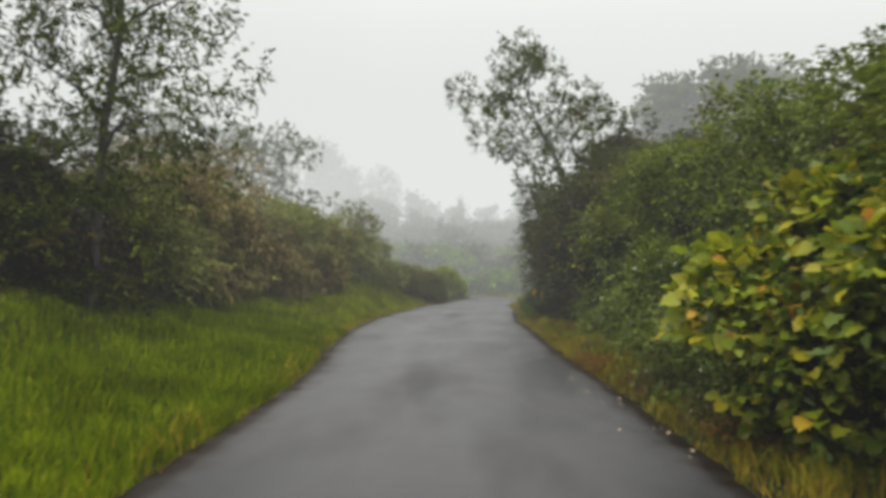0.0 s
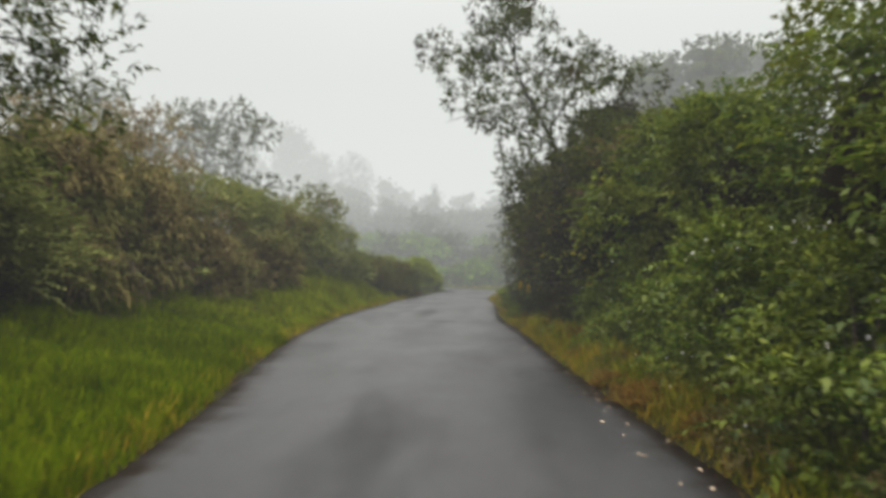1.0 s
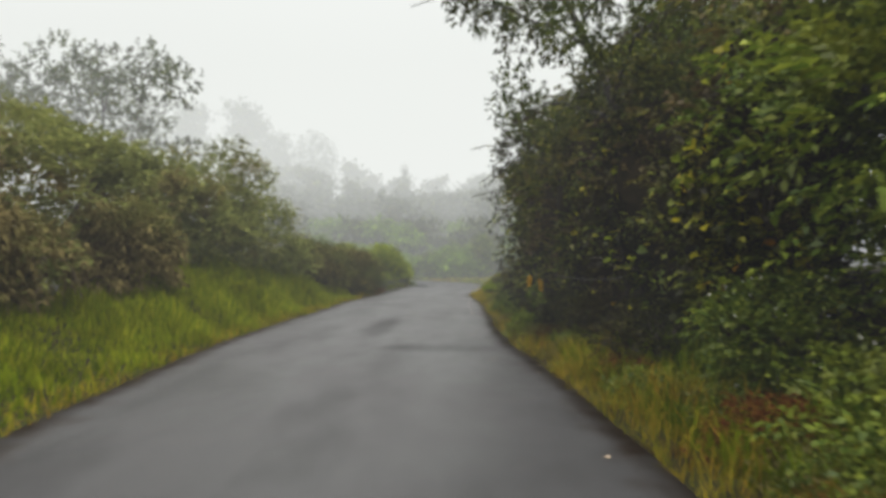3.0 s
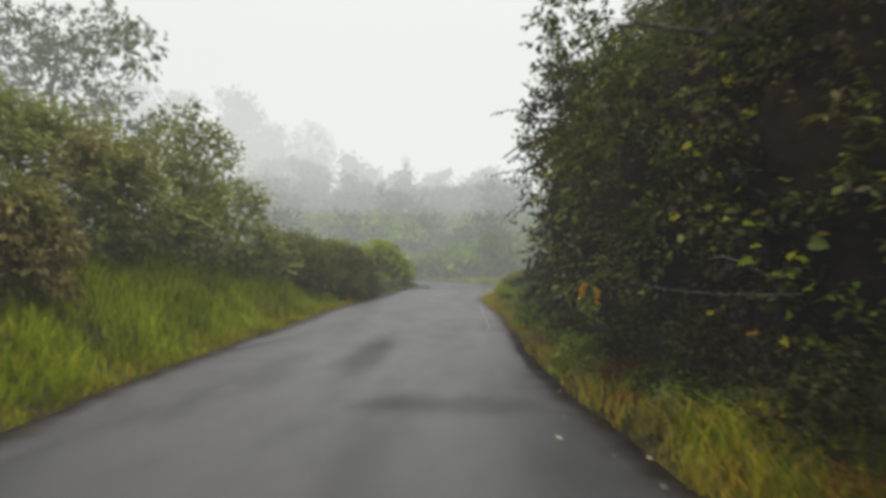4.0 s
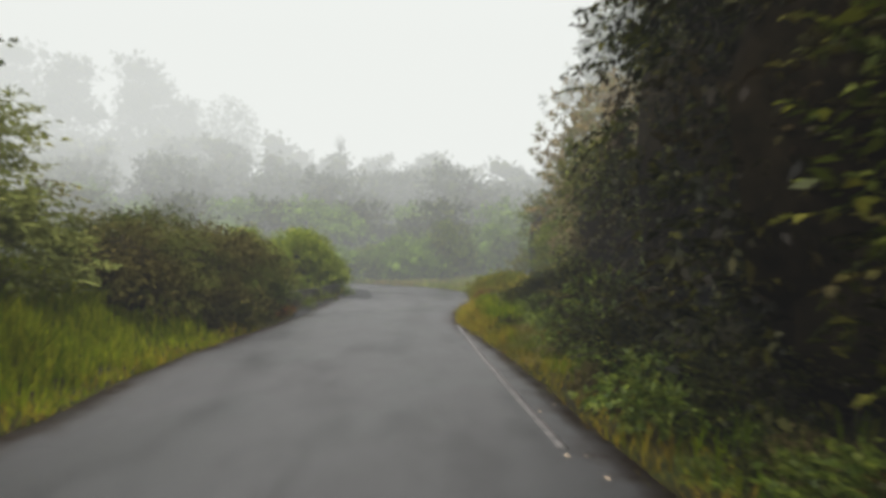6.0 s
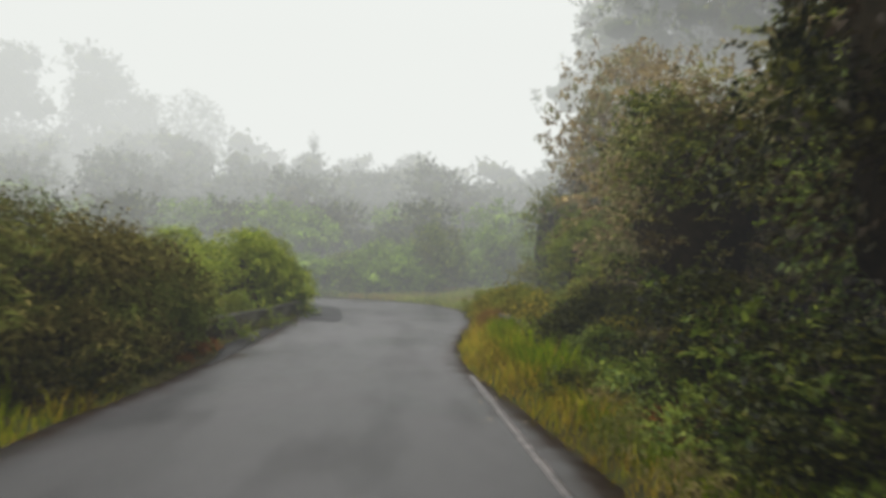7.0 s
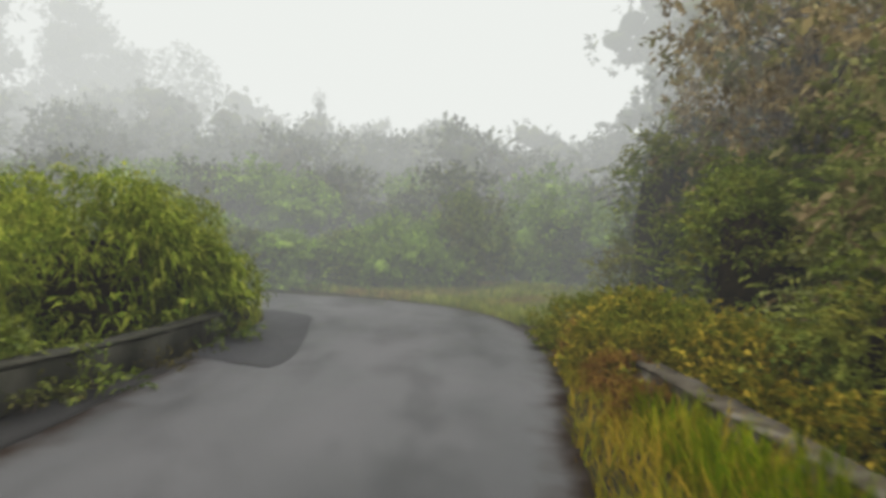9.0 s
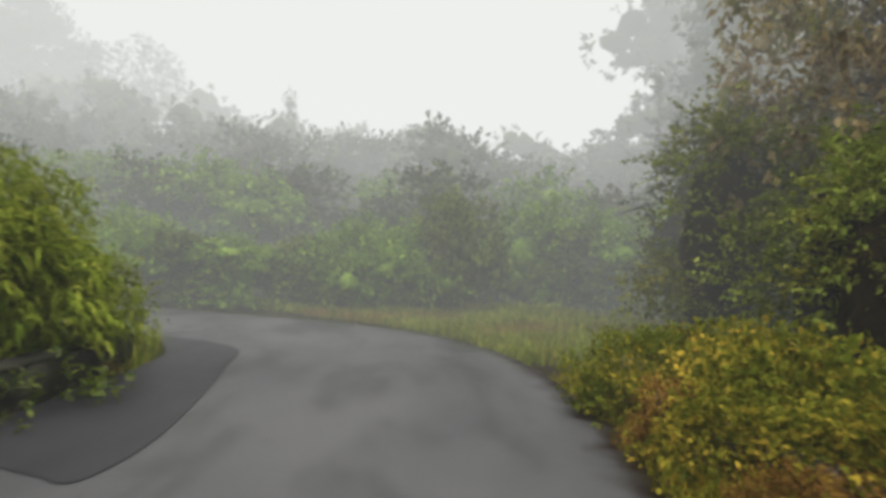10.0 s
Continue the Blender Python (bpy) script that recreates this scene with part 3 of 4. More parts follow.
def road_side(x, y):
    """Distance out from the road's edge (negative on the road), and whether it is the left side."""
    x, y = np.broadcast_arrays(np.asarray(x, float), np.asarray(y, float))
    shape = x.shape
    x, y = x.ravel(), y.ravel()
    dist, left = np.empty(len(x)), np.empty(len(x), bool)
    for s in range(0, len(x), 4000):
        px, py = x[s : s + 4000, None], y[s : s + 4000, None]
        i = ((px - CENTRE[:, 0]) ** 2 + (py - CENTRE[:, 1]) ** 2).argmin(1)
        r = RIGHT_EDGE[i] - LEFT_EDGE[i]
        w = np.hypot(r[:, 0], r[:, 1])
        u = ((px[:, 0] - LEFT_EDGE[i, 0]) * r[:, 0] + (py[:, 0] - LEFT_EDGE[i, 1]) * r[:, 1]) / w
        left[s : s + 4000] = u < w / 2
        dist[s : s + 4000] = np.where(u < w / 2, -u, u - w)
    return dist.reshape(shape), left.reshape(shape)


def wave(x, y, s, k=0.0):
    return (np.sin(x * 1.7 / s + k) * np.cos(y * 1.3 / s + 2 * k) + 0.6 * np.sin((x + y) * 2.9 / s + 3 * k) + 0.4 * np.cos((x - 1.4 * y) * 4.7 / s + k)) / 2


def ground_height(x, y):
    x, y = np.asarray(x, float), np.asarray(y, float)
    d, left = road_side(x, y)
    out = np.clip(d, 0, 14)
    near_l = 1.15 * smooth(0.2, 6.0, out) * (1 - 0.85 * smooth(38, 47, y)) + 0.03 * out * (out > 6)
    near_l = near_l + 0.5 * smooth(0.5, 2.8, out) * smooth(24, 30, y) * (1 - smooth(40, 44, y))
    near_r = 1.5 * smooth(0.7, 4.5, out) * (1 - 0.75 * smooth(38, 47, y)) + 0.02 * out
    gully = -1.2 * smooth(0.9, 2.6, out) * smooth(47.5, 50, y) * (1 - smooth(57, 60, y))
    hill = np.clip(y - 72, 0, 53) * 0.10 + 3 * smooth(85, 125, y)
    z = np.where(left, near_l, near_r) + gully + hill * smooth(0.5, 6, out) + 0.07 * wave(x, y, 2.2) * smooth(0.2, 2, out)
    z = z + 0.28 * smooth(0.25, 1.0, out) * smooth(42.5, 45, y) * (1 - smooth(49, 51.5, y)) * (~left) * (out < 6)
    return np.where(d < 0.12, -0.07, -0.02 + z)


def ground_z(x, y):
    return float(ground_height(x, y))


def grid_axis(fine_a, fine_b, step, far):
    a = np.arange(fine_a, fine_b + step / 2, step)
    grow = np.cumsum(step * 1.28 ** np.arange(1, 60))
    grow = grow[grow < far]
    return np.concatenate([fine_a - grow[::-1], a, fine_b + grow])


def build_ground():
    xs, ys = grid_axis(-16, 16, 0.3, 3000), grid_axis(-4, 84, 0.4, 3000)
    X, Y = np.meshgrid(xs, ys, indexing="xy")
    Z = ground_height(X, Y)
    far = np.hypot(X, Y - 40)
    Z = np.where(far > 400, Z * 0 + np.minimum(Z, 30), Z)
    i, j = np.meshgrid(np.arange(len(ys) - 1), np.arange(len(xs) - 1), indexing="ij")
    w = len(xs)
    q = np.stack([i * w + j, i * w + j + 1, (i + 1) * w + j + 1, (i + 1) * w + j], -1).reshape(-1, 4)
    g = new("ground", quad_mesh("ground", np.stack([X, Y, Z], -1), q, M_SOIL, True))
    tagged(g, "damp earth and low green growth beside the road", "ground", kind="structure")


def strip(name, a, b, across, z, mat, label, category, crown=0.0, ragged=0.0, seed=3):
    """A sheet between two edge lines, with a turned-down rim."""
    rng = np.random.default_rng(seed)
    n = len(a)
    wob = np.convolve(rng.normal(0, 1, n + 8), np.ones(3) / 3, "same")[4:-4][:, None] * ragged
    wob2 = np.convolve(rng.normal(0, 1, n + 8), np.ones(3) / 3, "same")[4:-4][:, None] * ragged
    side = unit(b - a)
    a, b = a - side * wob, b + side * wob2
    u = np.linspace(0, 1, across)
    P = a[:, None] * (1 - u)[None, :, None] + b[:, None] * u[None, :, None]
    Z = z + crown * (1 - (2 * u - 1) ** 2)[None, :] * np.ones((n, 1))
    rows = np.concatenate([P, Z[..., None]], -1)
    lo_a, lo_b = rows[:, :1].copy(), rows[:, -1:].copy()
    lo_a[..., 2] -= 0.12
    lo_b[..., 2] -= 0.12
    rows = np.concatenate([lo_a, rows, lo_b], 1)
    w = rows.shape[1]
    i, j = np.meshgrid(np.arange(n - 1), np.arange(w - 1), indexing="ij")
    q = np.stack([i * w + j, i * w + j + 1, (i + 1) * w + j + 1, (i + 1) * w + j], -1).reshape(-1, 4)
    me = quad_mesh(name, rows, q, mat)
    wide = np.linalg.norm(b - a, axis=1)[:, None]
    inward = np.concatenate([[0], np.minimum(u, 1 - u), [0]])[None] * wide
    me.attributes.new("inward", "FLOAT", "POINT").data.foreach_set("value", inward.astype(np.float32).ravel())
    ob = new(name, me)
    return tagged(ob, label, category, kind="structure")


build_ground()


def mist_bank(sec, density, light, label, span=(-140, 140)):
    """A bank of denser mist over the bend or the slope: a closed glowing body with no skin."""
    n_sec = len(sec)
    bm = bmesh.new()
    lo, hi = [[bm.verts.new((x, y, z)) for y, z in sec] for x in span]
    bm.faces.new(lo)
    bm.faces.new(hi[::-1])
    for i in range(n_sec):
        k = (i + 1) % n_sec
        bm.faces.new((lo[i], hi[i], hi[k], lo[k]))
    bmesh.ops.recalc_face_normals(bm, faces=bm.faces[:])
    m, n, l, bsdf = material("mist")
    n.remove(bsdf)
    # the body emits: its glow stands for daylight scattered in the mist
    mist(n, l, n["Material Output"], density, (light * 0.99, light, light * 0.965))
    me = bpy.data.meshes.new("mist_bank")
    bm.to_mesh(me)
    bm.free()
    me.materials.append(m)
    tagged(new("mist_glow", me), label, "mist", kind="structure")


mist_bank([(59, -6), (57, 25), (172, 50), (172, -6)], 0.0108, 0.80, "thin glowing grey mist hanging over the bend")
mist_bank([(92, -5), (88, 4), (67, 11), (120, 60), (168, 66), (168, -5)], 0.017, 0.84, "bank of dense glowing grey mist over the far slope")
mist_bank([(30, -3), (30, 40), (56, 45), (56, -3)], 0.012, 0.80, "glowing mist drifting over the trees beyond the verge", (-140, -9.6))
strip("road", LEFT_EDGE, RIGHT_EDGE, 21, 0.0, M_ROAD, "narrow wet grey asphalt road with worn patches", "road", 0.0, 0.05)
k = (LEFT_EDGE[:, 1] > 45.5) & (LEFT_EDGE[:, 1] < 58.4)
grow = (0.44 * smooth(45.5, 49, LEFT_EDGE[k, 1]) * (1 - smooth(56, 58.4, LEFT_EDGE[k, 1])))[:, None] * np.array([1, 0])
strip("pavement", LEFT_EDGE[k] - grow, LEFT_EDGE[k] + np.array([0.1, 0]), 4, 0.005, M_SHOULDER, "old grey asphalt shoulder, darkened for shade at the parapet's foot", "pavement", 0.0, 0.02, 5)
ap_r = glide([(-1.62, 54.62), (-1.15, 54.36), (-0.72, 54.16), (-0.40, 54.1), (-0.30, 55.2), (-0.50, 57.4), (-0.72, 59.0), (-0.94, 60.6), (-1.6, 61.4), (-2.6, 61.9)], 8)
ap_l = LEFT_EDGE[(LEFT_EDGE[:, 1] > 54.7) & (LEFT_EDGE[:, 0] > -2.6) & (LEFT_EDGE[:, 1] < 61.6)].copy()
ap_l[:, 0] -= 0.34 * (1 - smooth(56, 58.4, ap_l[:, 1]))
bm = bmesh.new()
bm.faces.new([bm.verts.new((x, y, 0.010)) for x, y in [*ap_r, *ap_l[::-1]]])
bmesh.ops.triangulate(bm, faces=bm.faces[:])
bmesh.ops.recalc_face_normals(bm, faces=bm.faces[:])
me = bpy.data.meshes.new("asphalt_patch")
bm.to_mesh(me)
bm.free()
me.materials.append(M_APRON)
tagged(new("pavement", me), "darker asphalt patch on the inside of the bend", "pavement", kind="structure")


def blades(name, n, area, height, mat, label, rng, keep, width=0.012, bend=0.5):
    """Grass: bent tapering blades over a stretch of ground where keep(x, y, out, left) says so."""
    x0, x1, y0, y1 = area
    x, y = rng.uniform(x0, x1, n), rng.uniform(y0, y1, n)
    d, left = road_side(x, y)
    k = keep(x, y, d, left)
    ok = rng.random(n) < k
    x, y, d = x[ok], y[ok], d[ok]
    n = len(x)
    h = height(x, y, d) * rng.uniform(0.55, 1.25, n)
    z = ground_height(x, y)
    a = rng.uniform(0, 2 * math.pi, n)
    lean = np.stack([np.cos(a), np.sin(a), np.zeros(n)], 1)
    s = np.stack([-np.sin(a), np.cos(a), np.zeros(n)], 1) * (width * (0.6 + 1.2 * h))[:, None]
    foot = np.stack([x, y, z - 0.03], 1)
    b = (bend * h * rng.uniform(0.2, 1.2, n))[:, None]
    up = np.array([0, 0, 1.0])[None] * h[:, None]
    mid, tip = foot + up * 0.6 + lean * b * 0.35, foot + up * 0.95 + lean * b
    # the tip is a narrow quad so that all faces stay four-sided
    v = np.stack([foot - s, foot + s, mid + s * 0.8, mid - s * 0.8, tip + s * 0.12, tip - s * 0.12], 1).reshape(-1, 3)
    i = np.arange(n)[:, None] * 6
    q = np.concatenate([i + [0, 1, 2, 3], i + [3, 2, 4, 5]], 0)
    ob = new(name, quad_mesh(name, v, q, LM[mat]))
    return tagged(ob, label, "grass", kind="stuff")


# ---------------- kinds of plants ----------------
make_bush("hedge_a", 1, "shrub", "dense dark green roadside shrub, leaves wet and darkened as in shade", "deep", 1.6, 4.6, 0.122, 0.5, 10500, per=9, reach=0.36, lumps=30, depth=0.3, shoots=300, shoot=0.7, twigs=14, foot=0.6, inner=0.8)
make_bush("hedge_c", 41, "shrub", "tall shrub with olive, brown and dark green leaves", "mid", 1.6, 4.6, 0.122, 0.5, 10500, per=9, reach=0.36, lumps=30, depth=0.3, shoots=300, shoot=0.7, twigs=16, foot=0.6, inner=0.8)
make_bush("tawny", 43, "shrub", "tall shrub with tawny and olive wet leaves", "umber", 1.6, 4.6, 0.122, 0.5, 10500, per=9, reach=0.36, lumps=30, depth=0.3, shoots=260, shoot=0.7, foot=0.7, inner=0.8)
make_bush("hedge_e", 45, "shrub", "leafy fresh green shrub in thin mist", "light", 1.6, 4.4, 0.122, 0.5, 10500, per=9, reach=0.36, lumps=30, depth=0.3, shoots=280, shoot=0.75, foot=0.8, inner=0.75)
make_bush("hedge_b", 2, "shrub", "tall leafy mid-green roadside shrub", "broad", 1.6, 4.4, 0.122, 0.5, 15500, per=9, reach=0.36, lumps=30, depth=0.3, shoots=300, shoot=0.75, foot=0.6, inner=0.64)
make_bush("olive_a", 3, "shrub", "olive green shrub with browning patches", "olive", 1.7, 3.6, 0.15, 0.45, 14000, per=9, reach=0.4, lumps=28, depth=0.3, shoots=200, shoot=0.65)
make_bush("herb", 4, "shrub", "low bright green bramble with small white flowers", "broad", 1.2, 1.9, 0.10, 0.5, 9000, reach=0.28, lumps=18, depth=0.5, flowers=60, shoots=220, shoot=0.5)
make_bush("brown_fern", 5, "fern_shrub", "brown drying bracken and fern thicket", "brown", 1.5, 2.4, 0.20, 0.28, 14000, per=9, reach=0.5, lumps=14, droop=0.5)
make_bush("bracken", 24, "fern_shrub", "dark olive-brown wet bracken thicket", "bracken", 1.5, 2.4, 0.16, 0.26, 15000, per=9, reach=0.5, lumps=16, droop=0.5, inner=0.75)
make_bush("gold", 6, "shrub", "yellow-green willowy shrub with drooping narrow leaves", "gold", 1.9, 3.0, 0.19, 0.17, 24000, per=10, reach=0.34, shoots=420, shoot=0.4, lumps=24, droop=0.55, rise=0.35, inner=0.7, rosettes=330)
make_bush("amber", 7, "shrub", "low amber and green small-leaved shrub", "amber", 1.0, 1.15, 0.09, 0.6, 5800, per=6, reach=0.26, lumps=14, depth=0.55, shoots=70, shoot=0.4)
make_bush("rusty", 8, "shrub", "rusty orange bramble at the road's edge", "orange", 0.75, 1.0, 0.066, 0.5, 5600, reach=0.2, lumps=12, depth=0.5, shoots=60, shoot=0.3)
make_bush("weed", 19, "weed", "small dull green weed at the foot of the parapet", "bracken", 0.3, 0.32, 0.06, 0.4, 420, per=6, reach=0.16, lumps=5, depth=0.7, thick=0.006)
make_bush("fresh_weed", 44, "weed", "small green weed at the foot of the parapet", "broad", 0.3, 0.36, 0.085, 0.3, 380, per=7, reach=0.16, lumps=5, depth=0.7, thick=0.006)
make_bush("dry_herb", 20, "shrub", "low brownish green herb", "brown", 0.8, 0.9, 0.08, 0.35, 2800, reach=0.24, lumps=12, shoots=60, shoot=0.3)
make_bush("far_a", 9, "shrub", "mid-green thicket shrub in the mist", "fresh", 2.0, 3.2, 0.2, 0.55, 6500, reach=0.5, lumps=18, depth=0.25, inner=0.5, mass=20)
make_bush("far_c", 22, "shrub", "broad-leaved green thicket shrub in the mist", "broad", 2.0, 3.2, 0.2, 0.55, 7000, reach=0.5, lumps=20, depth=0.25, shoots=60, shoot=0.8, inner=0.5, mass=22)
make_bush("herb_dark", 23, "shrub", "low green herb darkened for the shade under the thicket", "deep", 1.2, 1.9, 0.1, 0.6, 4600, reach=0.26, lumps=16, shoots=120, shoot=0.45)
make_bush("far_b", 10, "shrub", "dark thicket shrub in the mist", "dark", 2.0, 3.6, 0.28, 0.5, 4200, reach=0.55, lumps=18, depth=0.25, inner=0.55, mass=20)
make_tree("sparse", 11, "leaning_tree", "slender leaning tree with open dark leaf clusters", "dark", 9.6, 3.6, 0.13, 0.115, 0.5, 5, 40000, lean=(-3.0, 0), cluster=0.52, limbs=12, first=0.34, reach=0.22)
make_tree("feathery", 12, "tree", "tall tree with dark trunk and fine feathery leaves", "dark", 11.0, 2.1, 0.11, 0.15, 0.3, 8, 56000, cluster=0.72, limbs=22, first=0.1, per=9)
make_tree("umbrella", 13, "tree", "grey-green spreading tree with rounded leaf clumps", "dark", 11.0, 5.0, 0.2, 0.19, 0.5, 6, 24000, cluster=0.85, limbs=10, first=0.5, flat_top=0.5)
make_tree("tall", 14, "tall_tree", "tall dense tree fading into the fog", "dark", 24.0, 4.6, 0.45, 0.5, 0.5, 10, 34000, cluster=1.9, limbs=22, first=0.06, reach=0.6, inner=0.5)
make_tree("round", 15, "tree", "round-crowned tree half lost in fog", "dark", 10.0, 3.2, 0.25, 0.5, 0.5, 7, 6500, cluster=1.35, limbs=12, first=0.15, reach=0.5, inner=0.58)
make_tree("conifer", 16, "conifer", "narrow pointed conifer faint in the fog", "dark", 12.0, 1.3, 0.2, 0.4, 0.4, 5, 6000, cluster=0.6, limbs=16, first=0.12, reach=0.4)
make_tree("sapling", 17, "small_tree", "small leafy tree above the thicket", "olive", 5.4, 1.5, 0.06, 0.17, 0.45, 5, 12000, cluster=0.5, limbs=9, first=0.3)
make_tree("brown_tree", 18, "tree", "tree with brownish wet leaves", "umber", 7.0, 2.3, 0.12, 0.19, 0.5, 9, 26000, cluster=0.8, limbs=16, first=0.06, reach=0.36)
make_tree("umber_tree", 31, "small_tree", "small tree with brownish wet drooping foliage", "umber", 5.0, 1.7, 0.07, 0.14, 0.42, 7, 22000, cluster=0.62, limbs=12, first=0.12, droop=0.45)
make_bush("russet", 32, "shrub", "small russet brown bramble on the verge", "russet", 0.6, 0.6, 0.06, 0.45, 3000, reach=0.2, lumps=10, depth=0.55, shoots=30, shoot=0.25, thick=0.008)
make_bush("dark_herb", 34, "herb", "knee-high green herb darkened for the shade under the thicket", "deep", 0.55, 0.55, 0.075, 0.42, 2200, reach=0.22, lumps=10, depth=0.6, shoots=50, shoot=0.35, thick=0.008)
make_bush("leafy_herb", 46, "herb", "waist-high herb with broad wet green leaves", "broad", 0.55, 0.75, 0.125, 0.42, 900, per=6, reach=0.26, lumps=9, depth=0.65, shoots=40, shoot=0.4, thick=0.01)
make_bush("verge_herb", 33, "herb", "knee-high green herb on the verge", "broad", 0.55, 0.55, 0.075, 0.42, 2200, reach=0.22, lumps=10, depth=0.6, shoots=50, shoot=0.35, thick=0.008)

# ---------------- right side of the road ----------------
G = "roadside thicket"
for k, x, y, s, h in [
    ("hedge_b", 8.6, 8.5, 1.0, 0.85), ("hedge_b", 8.4, 11.5, 1.05, 0.88), ("hedge_b", 8.0, 14.6, 1.05, 0.9), ("hedge_b", 7.6, 17.6, 1.05, 0.9), ("hedge_b", 7.2, 20.4, 1.1, 0.95),
    ("hedge_c", 6.6, 23.4, 1.1, 1.0), ("hedge_c", 6.1, 26.4, 1.1, 1.05), ("hedge_c", 5.7, 29.4, 1.1, 1.1), ("hedge_c", 5.4, 32.2, 1.15, 1.2), ("hedge_a", 5.2, 34.8, 1.15, 1.25),
    ("hedge_a", 5.75, 37.4, 1.0, 1.4), ("hedge_a", 5.9, 40.3, 0.95, 1.2), ("hedge_a", 8.2, 30.0, 1.3, 1.3), ("hedge_a", 8.3, 34.5, 1.3, 1.5), ("hedge_a", 7.8, 38.6, 1.2, 1.6), ("hedge_b", 7.9, 42.5, 1.2, 1.3),
    ("hedge_b", 9.8, 18.0, 1.4, 1.0), ("hedge_b", 9.4, 24.0, 1.4, 1.1), ("hedge_b", 10.6, 12.0, 1.3, 0.95), ("hedge_a", 11.0, 38.0, 1.5, 1.7)]:
    plant(k, x + 0.35 * (y < 28), y, s, s, h, group=G)
for x, y, s, h in [(7.1, 10.0, 0.9, 0.9), (6.95, 12.0, 0.95, 1.05), (6.85, 14.2, 0.95, 1.1), (6.75, 16.4, 0.9, 0.95), (6.55, 19.0, 0.85, 0.8), (6.3, 21.6, 0.75, 0.65)]:
    plant("herb", x, y, s, s, h, group="brambles")
for x, y, s, h in [(5.7, 24.4, 0.7, 0.5), (5.3, 26.6, 0.65, 0.5), (5.0, 29.0, 0.6, 0.5), (4.8, 32.6, 0.6, 0.45), (4.7, 35.2, 0.65, 0.5), (4.6, 37.6, 0.7, 0.55), (4.7, 39.8, 0.75, 0.6), (5.1, 42.2, 0.8, 0.75)]:
    plant("herb_dark", x, y, s, s, h, group="herbs under the thicket")
ern = np.random.default_rng(21)
for i, y in enumerate(np.arange(9.0, 44.5, 1.15)):
    e = RIGHT_EDGE[np.abs(RIGHT_EDGE[:, 1] - y).argmin()]
    k = ("rusty" if y < 26 else "russet" if i % 8 == 0 else "dry_herb", "dry_herb", "verge_herb", "dry_herb")[i % 4]
    s = ern.uniform(0.34, 0.5) * (1.45 - 0.45 * smooth(20, 26, y))
    plant(k, e[0] + ern.uniform(0.42, 0.72) + 0.15 * (y < 24), y + ern.uniform(-0.3, 0.3), s * 0.9, s * 1.5, s * ern.uniform(0.5, 0.85), ern.uniform(-12, 12), group="low growth at the road's edge",
          label="low %s growth at the edge of the asphalt" % {"rusty": "rusty orange", "russet": "russet brown", "verge_herb": "green", "dry_herb": "brownish green"}[k])
for i, y in enumerate(np.arange(11.5, 44.0, 0.62)):
    e = RIGHT_EDGE[np.abs(RIGHT_EDGE[:, 1] - y).argmin()]
    k = ("verge_herb", "dry_herb", "verge_herb", "verge_herb", "russet")[i % 5] if y < 26 else ("verge_herb", "dry_herb", "dark_herb", "verge_herb", "dark_herb", "verge_herb", "russet")[i % 7]
    s = ern.uniform(0.55, 0.95) * (0.62 if k == "dry_herb" else 1.0)
    plant(k, e[0] + ern.uniform(0.75, 1.35), y + ern.uniform(-0.3, 0.3), s, s, s * ern.uniform(0.7, 1.05), group="herbs on the verge")
for i, y in enumerate(np.arange(39.6, 48.0, 0.34)):
    e = RIGHT_EDGE[np.abs(RIGHT_EDGE[:, 1] - y).argmin()]
    k = ("dark_herb", "dark_herb", "dry_herb", "verge_herb", "dark_herb", "amber")[i % 6]
    s = ern.uniform(0.7, 1.1) * (0.5 if k in ("amber", "dry_herb") else 1.0)
    plant(k, e[0] + 1.5 + (i % 3) * 0.45 + ern.uniform(-0.2, 0.2), y, s, s, s * ern.uniform(0.8, 1.1), group="herbs on the verge")
for x, y, s in [(3.95, 29.3, 0.6), (4.1, 30.9, 0.55), (4.05, 33.4, 0.6), (3.75, 35.4, 0.65), (3.9, 36.6, 0.75), (4.3, 37.4, 0.7), (3.95, 38.4, 0.6), (4.45, 40.2, 0.9), (4.2, 41.1, 0.7), (5.0, 41.4, 1.25), (5.5, 43.2, 1.1), (5.9, 45.6, 1.2)]:
    plant("leafy_herb", x, y, s, s, s * 1.05, group="leafy herbs below the thicket")
for x, y, s in [(-2.35, 42.6, 0.8), (-2.3, 43.5, 0.9), (-2.45, 44.4, 1.0), (-2.35, 45.2, 0.9), (-2.5, 46.0, 1.0), (-2.45, 46.9, 0.9), (-2.6, 47.5, 0.9)]:
    plant("dark_herb", x, y, s, s, s, group="herbs under the thicket")
for x, y, s in [(-2.15, 45.9, 0.5), (-2.2, 46.7, 0.6), (-2.15, 47.5, 0.55)]:
    plant("russet", x, y, s, s, s * 0.8, group="russet brambles")
for x, y, s in [(-2.02, 50.1, 0.8), (-1.72, 52.3, 1.0), (-1.62, 53.6, 0.7), (-1.58, 55.4, 0.9), (-1.6, 56.6, 1.1), (-1.95, 49.0, 1.0), (-1.85, 51.3, 0.7), (-1.66, 54.5, 0.6), (-1.78, 51.9, 0.5)]:
    plant("fresh_weed" if s > 0.85 else "weed", x - 0.08, y, s * 1.25, s * 1.5, s * 1.1, sink=-0.02, group="weeds along the parapet")
for x, y, s in [(5.55, 14.3, 0.55), (5.3, 15.9, 0.4), (5.85, 12.9, 0.45)]:
    plant("rusty", x, y, s, s * 1.2, s * 0.7, group="rusty brambles")
plant("hedge_b", 8.3, 21.5, 1.2, 1.2, 0.95, group=G)
